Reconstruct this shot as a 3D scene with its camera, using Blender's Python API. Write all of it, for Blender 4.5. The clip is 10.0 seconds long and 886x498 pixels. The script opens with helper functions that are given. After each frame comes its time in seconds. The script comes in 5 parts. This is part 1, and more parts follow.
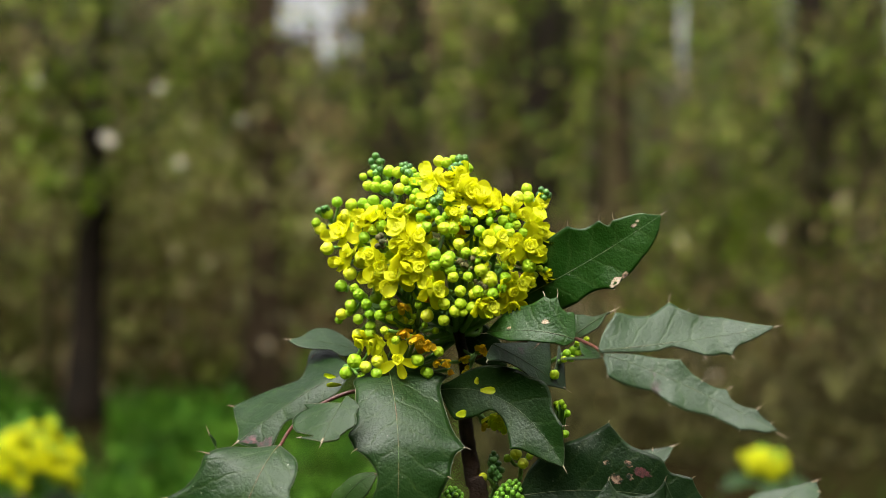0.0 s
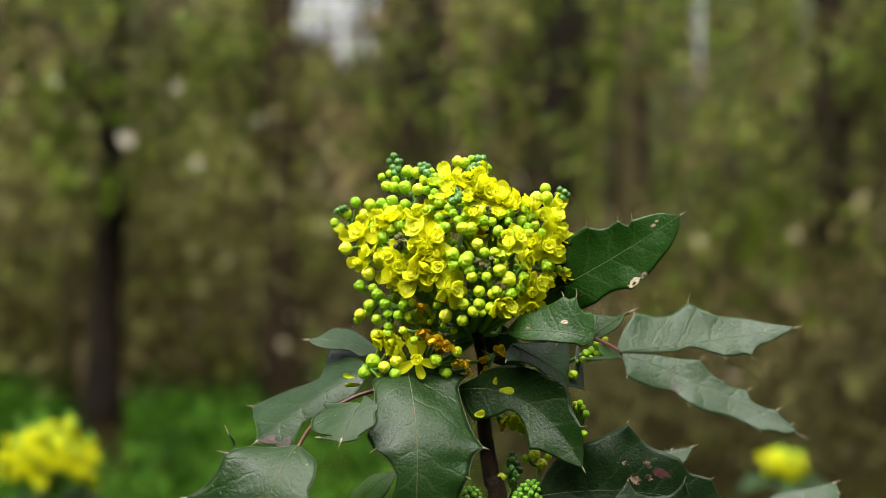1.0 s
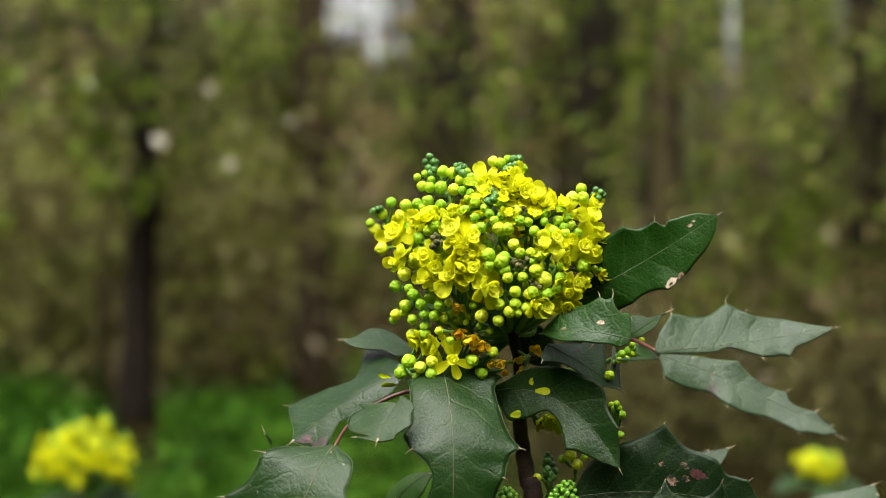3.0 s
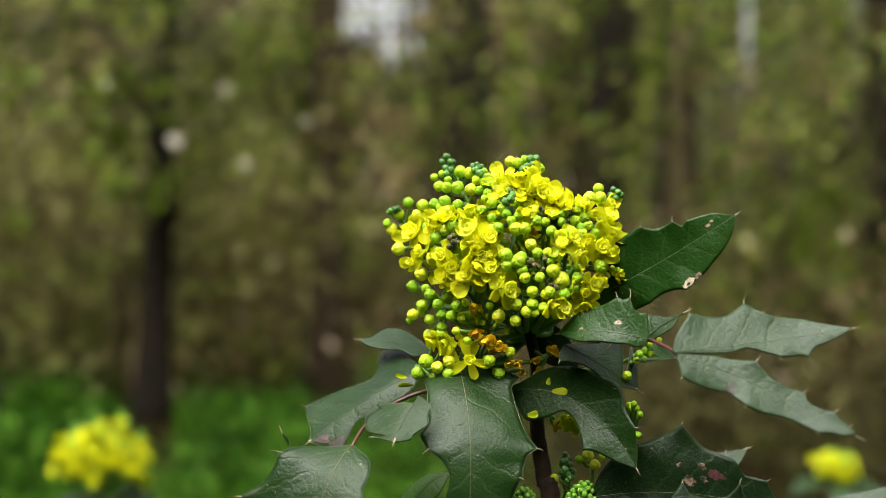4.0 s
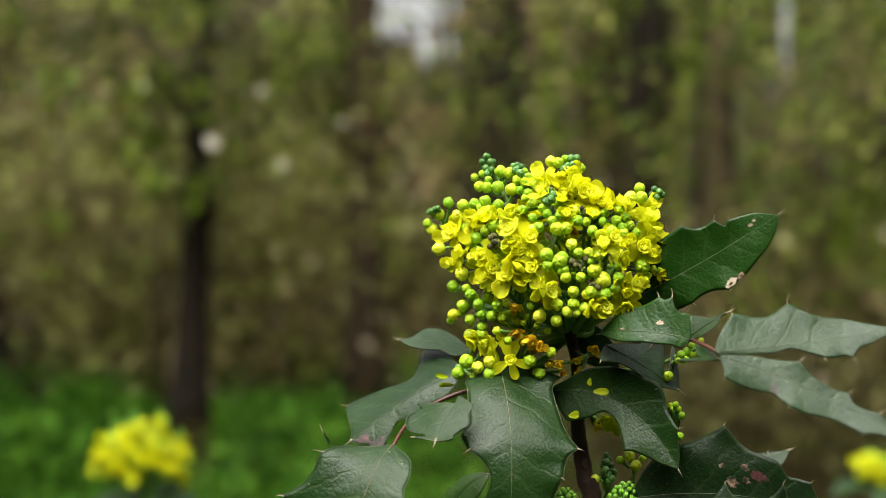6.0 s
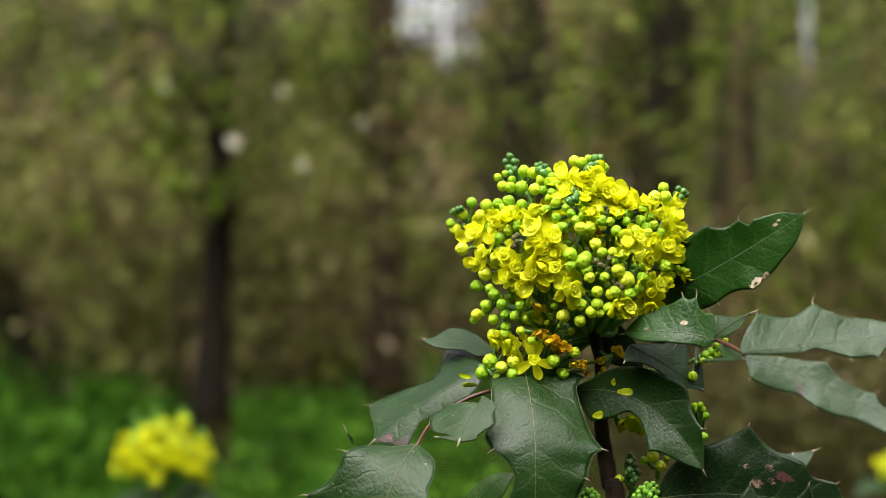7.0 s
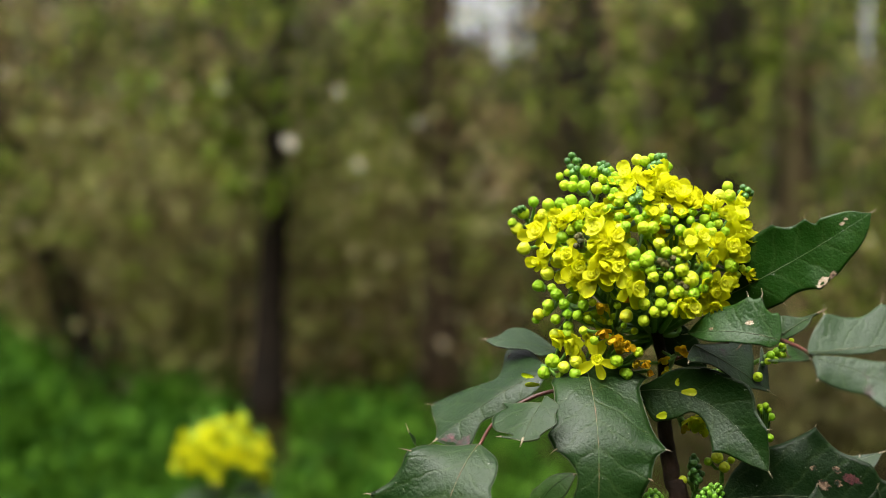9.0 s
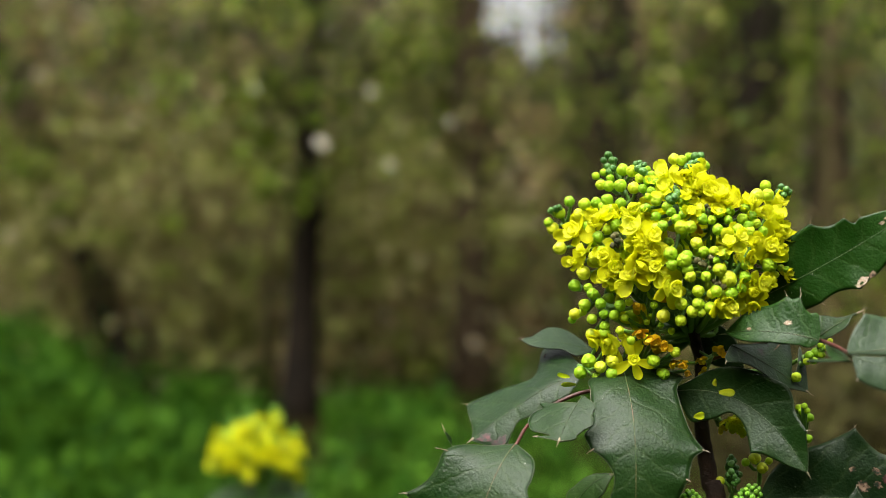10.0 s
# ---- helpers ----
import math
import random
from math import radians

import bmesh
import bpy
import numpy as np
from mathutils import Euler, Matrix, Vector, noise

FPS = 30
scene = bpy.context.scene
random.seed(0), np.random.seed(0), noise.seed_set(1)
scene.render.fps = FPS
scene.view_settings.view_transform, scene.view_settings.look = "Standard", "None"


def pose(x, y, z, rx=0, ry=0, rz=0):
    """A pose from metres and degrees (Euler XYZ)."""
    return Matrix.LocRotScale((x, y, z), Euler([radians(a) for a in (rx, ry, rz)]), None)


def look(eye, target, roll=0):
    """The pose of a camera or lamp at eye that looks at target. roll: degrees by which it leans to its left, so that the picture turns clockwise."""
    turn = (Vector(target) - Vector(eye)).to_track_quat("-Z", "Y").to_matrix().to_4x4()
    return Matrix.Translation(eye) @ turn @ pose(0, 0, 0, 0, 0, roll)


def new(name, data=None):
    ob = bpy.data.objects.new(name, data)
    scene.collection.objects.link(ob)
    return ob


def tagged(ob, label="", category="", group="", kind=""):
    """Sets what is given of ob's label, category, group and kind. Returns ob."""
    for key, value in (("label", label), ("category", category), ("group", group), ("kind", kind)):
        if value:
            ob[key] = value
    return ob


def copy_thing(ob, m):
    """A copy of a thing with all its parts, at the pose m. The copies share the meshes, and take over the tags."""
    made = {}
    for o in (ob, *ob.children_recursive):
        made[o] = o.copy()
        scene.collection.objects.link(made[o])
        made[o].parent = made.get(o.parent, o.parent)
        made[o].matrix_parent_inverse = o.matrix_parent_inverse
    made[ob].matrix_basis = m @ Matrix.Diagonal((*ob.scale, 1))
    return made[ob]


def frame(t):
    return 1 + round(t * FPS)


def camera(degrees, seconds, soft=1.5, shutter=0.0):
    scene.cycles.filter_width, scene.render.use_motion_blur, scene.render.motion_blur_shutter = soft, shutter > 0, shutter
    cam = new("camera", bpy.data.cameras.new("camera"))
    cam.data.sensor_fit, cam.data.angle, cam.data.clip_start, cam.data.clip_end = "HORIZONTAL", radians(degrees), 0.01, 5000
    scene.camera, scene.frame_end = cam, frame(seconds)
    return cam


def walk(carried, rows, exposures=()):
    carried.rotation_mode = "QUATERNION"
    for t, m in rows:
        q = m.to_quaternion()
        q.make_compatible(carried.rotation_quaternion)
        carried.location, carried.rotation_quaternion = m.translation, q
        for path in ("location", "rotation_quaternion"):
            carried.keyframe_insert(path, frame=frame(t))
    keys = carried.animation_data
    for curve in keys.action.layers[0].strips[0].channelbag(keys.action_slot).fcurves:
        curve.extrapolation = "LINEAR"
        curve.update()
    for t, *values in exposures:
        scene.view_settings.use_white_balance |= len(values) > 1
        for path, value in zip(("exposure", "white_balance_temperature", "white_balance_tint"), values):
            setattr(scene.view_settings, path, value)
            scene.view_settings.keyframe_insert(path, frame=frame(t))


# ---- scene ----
cam = camera(39.14, 10.0, soft=0.7)
cam.data.dof.use_dof = True
cam.data.dof.focus_distance = 0.343
cam.data.dof.aperture_fstop = 8.0
# A tripod pan: the head turns to the left about an axis about 50 mm behind the lens.
EYE, ARM = 0.52, 0.0508
ROWS = [  # seconds, yaw, pitch, roll
    (0.0, 0.000, 0.008, 0.004),
    (0.5, 0.345, 0.011, -0.003),
    (1.0, 0.745, 0.014, -0.007),
    (1.5, 1.160, 0.017, -0.007),
    (2.0, 1.533, 0.020, -0.005),
    (2.5, 1.860, 0.023, 0.001),
    (4.0, 2.864, 0.029, 0.029),
    (4.5, 3.213, 0.030, 0.041),
    (5.0, 3.539, 0.031, 0.055),
    (5.5, 4.012, 0.032, 0.069),
    (7.0, 5.428, 0.029, 0.115),
    (7.5, 5.944, 0.027, 0.131),
    (8.0, 6.460, 0.025, 0.145),
    (8.5, 7.121, 0.021, 0.159),
    (9.0, 7.919, 0.017, 0.171),
    (9.5, 8.689, 0.012, 0.182),
    (10.0, 9.363, 0.006, 0.192),
]
walk(cam, [(t, pose(-ARM * math.sin(radians(yaw)), ARM * (math.cos(radians(yaw)) - 1), EYE, 90 + pitch, roll, yaw)) for t, yaw, pitch, roll in ROWS])

# ---- light ----
world = bpy.data.worlds.new("overcast")
scene.world = world
world.use_nodes = True
wn = world.node_tree
sky = wn.nodes.new("ShaderNodeTexSky")
sky.sky_type, sky.sun_disc = "NISHITA", False
sky.sun_elevation, sky.sun_rotation = radians(62), radians(207)
sky.air_density, sky.dust_density, sky.ozone_density = 1.0, 6.0, 1.0
pallor = wn.nodes.new("ShaderNodeHueSaturation")
pallor.inputs["Saturation"].default_value = 0.12
wn.links.new(sky.outputs["Color"], pallor.inputs["Color"])
wn.links.new(pallor.outputs["Color"], wn.nodes["Background"].inputs["Color"])
wn.nodes["Background"].inputs["Strength"].default_value = 0.1

sun = new("sun", bpy.data.lights.new("sun", "SUN"))
sun.data.energy, sun.data.angle, sun.data.color = 2.2, radians(75), (1.0, 0.95, 0.86)
sun.matrix_world = look((-0.7, -1.35, 2.85), (0, 0, 0))

scene.view_settings.exposure = 1.88


# ---- materials ----
def nodes_of(name):
    m = bpy.data.materials.new(name)
    m.use_nodes = True
    return m, m.node_tree.nodes, m.node_tree.links, m.node_tree.nodes["Principled BSDF"]


def grain(nodes, links, coords, scale, detail=4.0, rough=0.55):
    n = nodes.new("ShaderNodeTexNoise")
    n.inputs["Scale"].default_value, n.inputs["Detail"].default_value, n.inputs["Roughness"].default_value = scale, detail, rough
    links.new(coords, n.inputs["Vector"])
    return n.outputs["Fac"]


def ramp(nodes, links, fac, stops):
    r = nodes.new("ShaderNodeValToRGB")
    while len(r.color_ramp.elements) < len(stops):
        r.color_ramp.elements.new(0.5)
    for e, (at, c) in zip(r.color_ramp.elements, stops):
        e.position, e.color = at, (*c, 1)
    links.new(fac, r.inputs["Fac"])
    return r.outputs["Color"]


def mixed(nodes, links, fac, a, b, blend="MIX"):
    m = nodes.new("ShaderNodeMix")
    m.data_type, m.blend_type = "RGBA", blend
    for target, value in ((m.inputs["Factor"], fac), (m.inputs["A"], a), (m.inputs["B"], b)):
        if isinstance(value, bpy.types.NodeSocket):
            links.new(value, target)
        else:
            target.default_value = value if isinstance(value, (int, float)) else (*value, 1)
    return m.outputs["Result"]


def sums(nodes, links, op, a, b=0.0, c=0.0):
    m = nodes.new("ShaderNodeMath")
    m.operation = op
    for target, value in zip(m.inputs, (a, b, c)):
        if isinstance(value, bpy.types.NodeSocket):
            links.new(value, target)
        else:
            target.default_value = value
    return m.outputs[0]


def surface(name, stops, scale, fine, rough=0.6, bump=0.0, reach=0.001, through_light=0.0, vary="", spec=0.5, shades=0.3):
    """A grained surface: colours along a coarse noise, a fine noise for wear and relief, a share of light let through."""
    m, nodes, links, b = nodes_of(name)
    coords = nodes.new("ShaderNodeTexCoord").outputs["Object"]
    coarse, small = grain(nodes, links, coords, scale), grain(nodes, links, coords, fine, 6.0, 0.65)
    fac = coarse
    if vary == "object":
        chance = nodes.new("ShaderNodeObjectInfo").outputs["Random"]
        fac = sums(nodes, links, "ADD", sums(nodes, links, "MULTIPLY", coarse, 0.45), sums(nodes, links, "MULTIPLY", chance, 0.6))
    elif vary == "island":
        chance = nodes.new("ShaderNodeNewGeometry").outputs["Random Per Island"]
        fac = sums(nodes, links, "ADD", sums(nodes, links, "MULTIPLY", coarse, 0.5), sums(nodes, links, "MULTIPLY", chance, 0.55))
    colour = ramp(nodes, links, fac, stops)
    worn = mixed(nodes, links, sums(nodes, links, "MULTIPLY", small, shades), colour, tuple(0.45 * c for c in stops[0][1]))
    links.new(worn, b.inputs["Base Color"])
    links.new(sums(nodes, links, "MULTIPLY_ADD", small, 0.3, rough - 0.15), b.inputs["Roughness"])
    b.inputs["Specular IOR Level"].default_value = spec
    if bump:
        bp = nodes.new("ShaderNodeBump")
        bp.inputs["Strength"].default_value, bp.inputs["Distance"].default_value = bump, reach
        links.new(small, bp.inputs["Height"])
        links.new(bp.outputs["Normal"], b.inputs["Normal"])
    if through_light:
        tr, mx = nodes.new("ShaderNodeBsdfTranslucent"), nodes.new("ShaderNodeMixShader")
        links.new(worn, tr.inputs["Color"])
        mx.inputs[0].default_value = through_light
        links.new(b.outputs[0], mx.inputs[1])
        links.new(tr.outputs[0], mx.inputs[2])
        links.new(mx.outputs[0], nodes["Material Output"].inputs["Surface"])
    return m


def leaf_skin(name, dark, light, stain, stain_share, sky_sheen=0.0):
    """Leathery leaf: sunken side veins that fork, a fine net, blotches, specks of dirt, stains with ragged edges, and a
    share of grey that paints in the sky's sheen.
    """
    m, nodes, links, b = nodes_of(name)
    tc = nodes.new("ShaderNodeTexCoord")
    split = nodes.new("ShaderNodeSeparateXYZ")
    links.new(tc.outputs["UV"], split.inputs[0])
    # along and across in hundredths of a metre times ten
    along, across = split.outputs[0], sums(nodes, links, "ABSOLUTE", sums(nodes, links, "SUBTRACT", split.outputs[1], 0.5))
    wobble = sums(nodes, links, "MULTIPLY", sums(nodes, links, "SUBTRACT", grain(nodes, links, tc.outputs["Object"], 160, 3.0), 0.5), 0.9)

    def lines(slope, often, shift, width):
        way = sums(nodes, links, "SUBTRACT", along, sums(nodes, links, "MULTIPLY", across, slope))
        phase = sums(nodes, links, "FRACT", sums(nodes, links, "ADD", sums(nodes, links, "MULTIPLY_ADD", way, often, shift), wobble))
        return sums(nodes, links, "SMOOTH_MIN", sums(nodes, links, "MULTIPLY", sums(nodes, links, "ABSOLUTE", sums(nodes, links, "SUBTRACT", phase, 0.5)), width), 1.0, 0.3)

    vein = lines(0.75, 14.0, 0.2, 9.0)
    fork = lines(-0.35, 21.0, 0.6, 7.0)
    net = nodes.new("ShaderNodeTexVoronoi")
    net.feature = "DISTANCE_TO_EDGE"
    net.inputs["Scale"].default_value = 520
    links.new(tc.outputs["Object"], net.inputs["Vector"])
    mesh_lines = sums(nodes, links, "MINIMUM", sums(nodes, links, "MULTIPLY", net.outputs["Distance"], 5.0), 1.0)
    blotch, fine = grain(nodes, links, tc.outputs["Object"], 70), grain(nodes, links, tc.outputs["Object"], 900, 5.0)
    tone = mixed(nodes, links, ramp(nodes, links, blotch, [(0.35, (0, 0, 0)), (0.7, (1, 1, 1))]), dark, light)
    tone = mixed(nodes, links, sums(nodes, links, "MULTIPLY", sums(nodes, links, "SUBTRACT", 1.0, vein), 0.06), tone, (0.12, 0.17, 0.05))
    tone = mixed(nodes, links, sums(nodes, links, "MULTIPLY", sums(nodes, links, "SUBTRACT", 1.0, fork), 0.03), tone, (0.11, 0.16, 0.05))
    tone = mixed(nodes, links, sums(nodes, links, "MULTIPLY", sums(nodes, links, "SUBTRACT", 1.0, mesh_lines), 0.02), tone, (0.1, 0.15, 0.05))
    # grey mixed into the colour for the sky's reflection
    if sky_sheen:
        veil = ramp(nodes, links, grain(nodes, links, tc.outputs["Object"], 110, 5.0, 0.6), [(0.3, (0.45,) * 3), (0.7, (1, 1, 1))])
        tone = mixed(nodes, links, sums(nodes, links, "MULTIPLY", veil, sky_sheen), tone, (0.16, 0.19, 0.17))
    flaw = ramp(nodes, links, grain(nodes, links, tc.outputs["Object"], 120, 7.0, 0.7), [(stain_share, (0, 0, 0)), (stain_share + 0.09, (1, 1, 1))])
    tone = mixed(nodes, links, flaw, tone, stain)
    speck = ramp(nodes, links, grain(nodes, links, tc.outputs["Object"], 1100, 2.0), [(0.74, (0, 0, 0)), (0.77, (1, 1, 1))])
    tone = mixed(nodes, links, sums(nodes, links, "MULTIPLY", speck, 0.6), tone, (0.4, 0.4, 0.34))
    links.new(tone, b.inputs["Base Color"])
    links.new(sums(nodes, links, "MULTIPLY_ADD", blotch, 0.3, 0.24), b.inputs["Roughness"])
    b.inputs["Specular IOR Level"].default_value = 0.21
    height = sums(nodes, links, "ADD", sums(nodes, links, "MULTIPLY", vein, 0.34), sums(nodes, links, "ADD", sums(nodes, links, "MULTIPLY", fork, 0.08), sums(nodes, links, "MULTIPLY", mesh_lines, 0.16)))
    height = sums(nodes, links, "ADD", height, sums(nodes, links, "MULTIPLY", grain(nodes, links, tc.outputs["Object"], 380, 4.0), 0.2))
    height = sums(nodes, links, "ADD", height, sums(nodes, links, "ADD", sums(nodes, links, "MULTIPLY", fine, 0.55), sums(nodes, links, "MULTIPLY", grain(nodes, links, tc.outputs["Object"], 1900, 2.0), 0.6)))
    bp = nodes.new("ShaderNodeBump")
    bp.inputs["Strength"].default_value, bp.inputs["Distance"].default_value = 0.6, 0.0003
    links.new(height, bp.inputs["Height"])
    links.new(bp.outputs["Normal"], b.inputs["Normal"])
    return m


leaf_green = leaf_skin("leaf_green", (0.0052, 0.021, 0.0024), (0.0098, 0.03, 0.004), (0.09, 0.045, 0.02), 0.76)
leaf_deep = leaf_skin("leaf_deep", (0.006, 0.03, 0.0015), (0.011, 0.043, 0.0025), (0.06, 0.02, 0.015), 0.72)
leaf_blushed = leaf_skin("leaf_blushed", (0.0035, 0.014, 0.0024), (0.0065, 0.021, 0.004), (0.08, 0.026, 0.024), 0.7)
# Greyer green and veil colour in the sky's reflection; the purple stain is real.
leaf_sheen = leaf_skin("leaf_sheen", (0.009, 0.026, 0.006), (0.016, 0.038, 0.01), (0.05, 0.024, 0.03), 0.62, 0.06)
leaf_young = leaf_skin("leaf_young", (0.016, 0.048, 0.005), (0.028, 0.068, 0.007), (0.1, 0.1, 0.02), 0.8)
leaf_rim = surface("leaf_rim", [(0.3, (0.2, 0.13, 0.08)), (0.7, (0.36, 0.3, 0.2))], 200, 1500, 0.5)
leaf_edge = surface("leaf_edge", [(0.3, (0.012, 0.03, 0.008)), (0.55, (0.04, 0.05, 0.022)), (0.72, (0.17, 0.14, 0.09))], 70, 900, 0.5)
rib_green = surface("rib_green", [(0.4, (0.04, 0.075, 0.02)), (0.66, (0.09, 0.09, 0.04))], 160, 1200, 0.5)
rib_red = surface("rib_red", [(0.42, (0.06, 0.11, 0.03)), (0.6, (0.15, 0.065, 0.035))], 160, 1200, 0.5)
stalk_red = surface("stalk_red", [(0.3, (0.04, 0.011, 0.008)), (0.7, (0.1, 0.026, 0.017))], 120, 900, 0.45, 0.3, 0.0003)
stalk_green = surface("stalk_green", [(0.3, (0.06, 0.16, 0.02)), (0.7, (0.15, 0.3, 0.04))], 150, 1200, 0.5, vary="object")
bark_twig = surface("bark_twig", [(0.3, (0.014, 0.008, 0.005)), (0.7, (0.05, 0.027, 0.015))], 180, 900, 0.8, 0.8, 0.001, spec=0.2)
bud_green = surface("bud_green", [(0.15, (0.22, 0.46, 0.015)), (0.55, (0.42, 0.62, 0.02)), (0.9, (0.62, 0.72, 0.025))], 200, 2500, 0.45, 0.15, 0.0002, 0.28, "object", shades=0.08, spec=0.3)
bud_yellow = surface("bud_yellow", [(0.2, (0.58, 0.68, 0.025)), (0.6, (0.7, 0.76, 0.025)), (0.9, (0.78, 0.8, 0.025))], 260, 2500, 0.45, 0.1, 0.0002, 0.15, "object", shades=0.15)
bud_fresh = surface("bud_fresh", [(0.2, (0.12, 0.32, 0.02)), (0.9, (0.26, 0.52, 0.035))], 260, 2500, 0.45, 0.15, 0.0002, 0.15, "object", shades=0.1)
bud_withered = surface("bud_withered", [(0.2, (0.04, 0.05, 0.01)), (0.5, (0.09, 0.085, 0.02)), (0.9, (0.2, 0.17, 0.055))], 400, 2500, 0.8, 0.6, 0.0003, 0.0, "object")
bud_small = surface("bud_small", [(0.2, (0.035, 0.12, 0.02)), (0.9, (0.11, 0.27, 0.04))], 260, 2500, 0.45, 0.15, 0.0002, 0.0, "object")
petal_yellow = surface("petal_yellow", [(0.2, (0.79, 0.78, 0.012)), (0.6, (0.82, 0.83, 0.022)), (0.9, (0.84, 0.87, 0.06))], 260, 2500, 0.5, 0.1, 0.0002, 0.6, "object", shades=0.02, spec=0.3)
petal_spent = surface("petal_spent", [(0.2, (0.74, 0.42, 0.01)), (0.5, (0.86, 0.62, 0.015)), (0.9, (0.88, 0.76, 0.02))], 240, 1800, 0.65, 0.3, 0.0003, 0.4, "object", shades=0.15)
scar_brown = surface("scar_brown", [(0.42, (0.006, 0.018, 0.004)), (0.48, (0.09, 0.045, 0.025)), (0.62, (0.3, 0.2, 0.13))], 700, 2500, 0.8, 0.8, 0.0004)
scar_pale = surface("scar_pale", [(0.35, (0.1, 0.05, 0.03)), (0.5, (0.42, 0.32, 0.22)), (0.65, (0.6, 0.52, 0.42))], 600, 2500, 0.8, 0.8, 0.0004)
scar_red = surface("scar_red", [(0.4, (0.006, 0.016, 0.004)), (0.5, (0.035, 0.012, 0.012)), (0.64, (0.1, 0.024, 0.026))], 600, 2500, 0.5, 0.5, 0.0003)
bark = surface("bark", [(0.3, (0.006, 0.004, 0.002)), (0.7, (0.017, 0.011, 0.0055))], 9, 70, 0.9, 1.0, 0.01, spec=0.15)
bark_mossy = surface("bark_mossy", [(0.3, (0.03, 0.022, 0.01)), (0.5, (0.064, 0.048, 0.021)), (0.75, (0.048, 0.06, 0.013))], 7, 60, 0.9, 1.0, 0.01, spec=0.15)
bark_brown = surface("bark_brown", [(0.3, (0.022, 0.0145, 0.0075)), (0.7, (0.062, 0.042, 0.022))], 9, 70, 0.9, 1.0, 0.01, spec=0.15)
# The last, palest stops of fresh and dry leaves colour in a few glints.
leaves_fresh = surface("leaves_fresh", [(0.25, (0.036, 0.052, 0.002)), (0.52, (0.075, 0.108, 0.004)), (0.68, (0.17, 0.28, 0.008)), (0.79, (0.48, 0.5, 0.12))], 3, 60, 0.5, 0, 0.001, 0.55, "island", spec=0.25)
leaves_dry = surface("leaves_dry", [(0.25, (0.07, 0.048, 0.018)), (0.55, (0.2, 0.14, 0.054)), (0.71, (0.4, 0.3, 0.14)), (0.8, (0.66, 0.57, 0.4))], 3, 60, 0.7, 0, 0.001, 0.5, "island", spec=0.3)
grass_blade = surface("grass_blade", [(0.28, (0.028, 0.082, 0.008)), (0.55, (0.07, 0.185, 0.016)), (0.76, (0.16, 0.34, 0.035))], 2, 60, 0.7, 0, 0.001, 0.25, "island", spec=0.15)
herb_leaf = surface("herb_leaf", [(0.25, (0.01, 0.036, 0.002)), (0.55, (0.026, 0.08, 0.0045)), (0.76, (0.075, 0.175, 0.013))], 3, 60, 0.7, 0, 0.001, 0.25, "island", spec=0.06)
leaves_olive = surface("leaves_olive", [(0.25, (0.085, 0.08, 0.02)), (0.55, (0.18, 0.18, 0.042)), (0.7, (0.3, 0.33, 0.07)), (0.8, (0.52, 0.48, 0.24))], 3, 60, 0.6, 0, 0.001, 0.5, "island", spec=0.25)
leaves_fallen = surface("leaves_fallen", [(0.25, (0.025, 0.018, 0.009)), (0.55, (0.07, 0.05, 0.024)), (0.74, (0.16, 0.12, 0.06)), (0.82, (0.42, 0.36, 0.25))], 3, 60, 0.8, 0, 0.001, 0.15, "island", spec=0.1)
brush_dull = surface("brush_dull", [(0.25, (0.022, 0.02, 0.007)), (0.55, (0.055, 0.05, 0.017)), (0.76, (0.105, 0.105, 0.03))], 3, 60, 0.8, 0, 0.001, 0.2, "island", spec=0.1)
# Nearly white, to stand in for chinks of sky through the crown.
leaf_sky_spot = surface("leaf_sky_spot", [(0.3, (0.5, 0.46, 0.34)), (0.7, (0.8, 0.77, 0.66))], 30, 200, 0.6, through_light=0.4)
soil = surface("soil", [(0.32, (0.009, 0.007, 0.003)), (0.52, (0.017, 0.014, 0.005)), (0.66, (0.016, 0.024, 0.004))], 1.3, 45, 0.95, 1.0, 0.02, spec=0.0)
far_wood = surface("far_wood", [(0.3, (0.012, 0.008, 0.0042)), (0.5, (0.026, 0.018, 0.009)), (0.7, (0.022, 0.025, 0.0075))], 0.9, 9, 0.9, shades=0.6)


# ---- makers ----
def part(name, bm, material, parent=None, label="", smooth=True):
    """Links a bmesh as one mesh object, under a thing or a part."""
    me = bpy.data.meshes.new(name)
    bm.to_mesh(me)
    bm.free()
    return placed(name, me, material, parent, label, smooth)


def placed(name, me, material, parent=None, label="", smooth=True):
    for m in material if isinstance(material, (list, tuple)) else [material]:
        if m.name not in me.materials:
            me.materials.append(m)
    if smooth:
        me.polygons.foreach_set("use_smooth", [True] * len(me.polygons))
    ob = new(name, me)
    ob.parent = parent
    if label:
        tagged(ob, label)
    return ob


def thing(name, place, label, category, group=""):
    ob = new(name)
    ob.matrix_world = Matrix.Translation(place)
    ob.empty_display_size = 0.05
    return tagged(ob, label, category, group)


def spline(points, n):
    """A smooth line of n points through the given ones."""
    p = [Vector(q) for q in points]
    p = [2 * p[0] - p[1], *p, 2 * p[-1] - p[-2]]
    line = []
    for k in range(n):
        u = k / (n - 1) * (len(p) - 3)
        i = min(int(u), len(p) - 4)
        t, (a, b, c, d) = u - i, p[i:i + 4]
        line.append(0.5 * (2 * b + (c - a) * t + (2 * a - 5 * b + 4 * c - d) * t * t + (3 * b - a - 3 * c + d) * t ** 3))
    return line


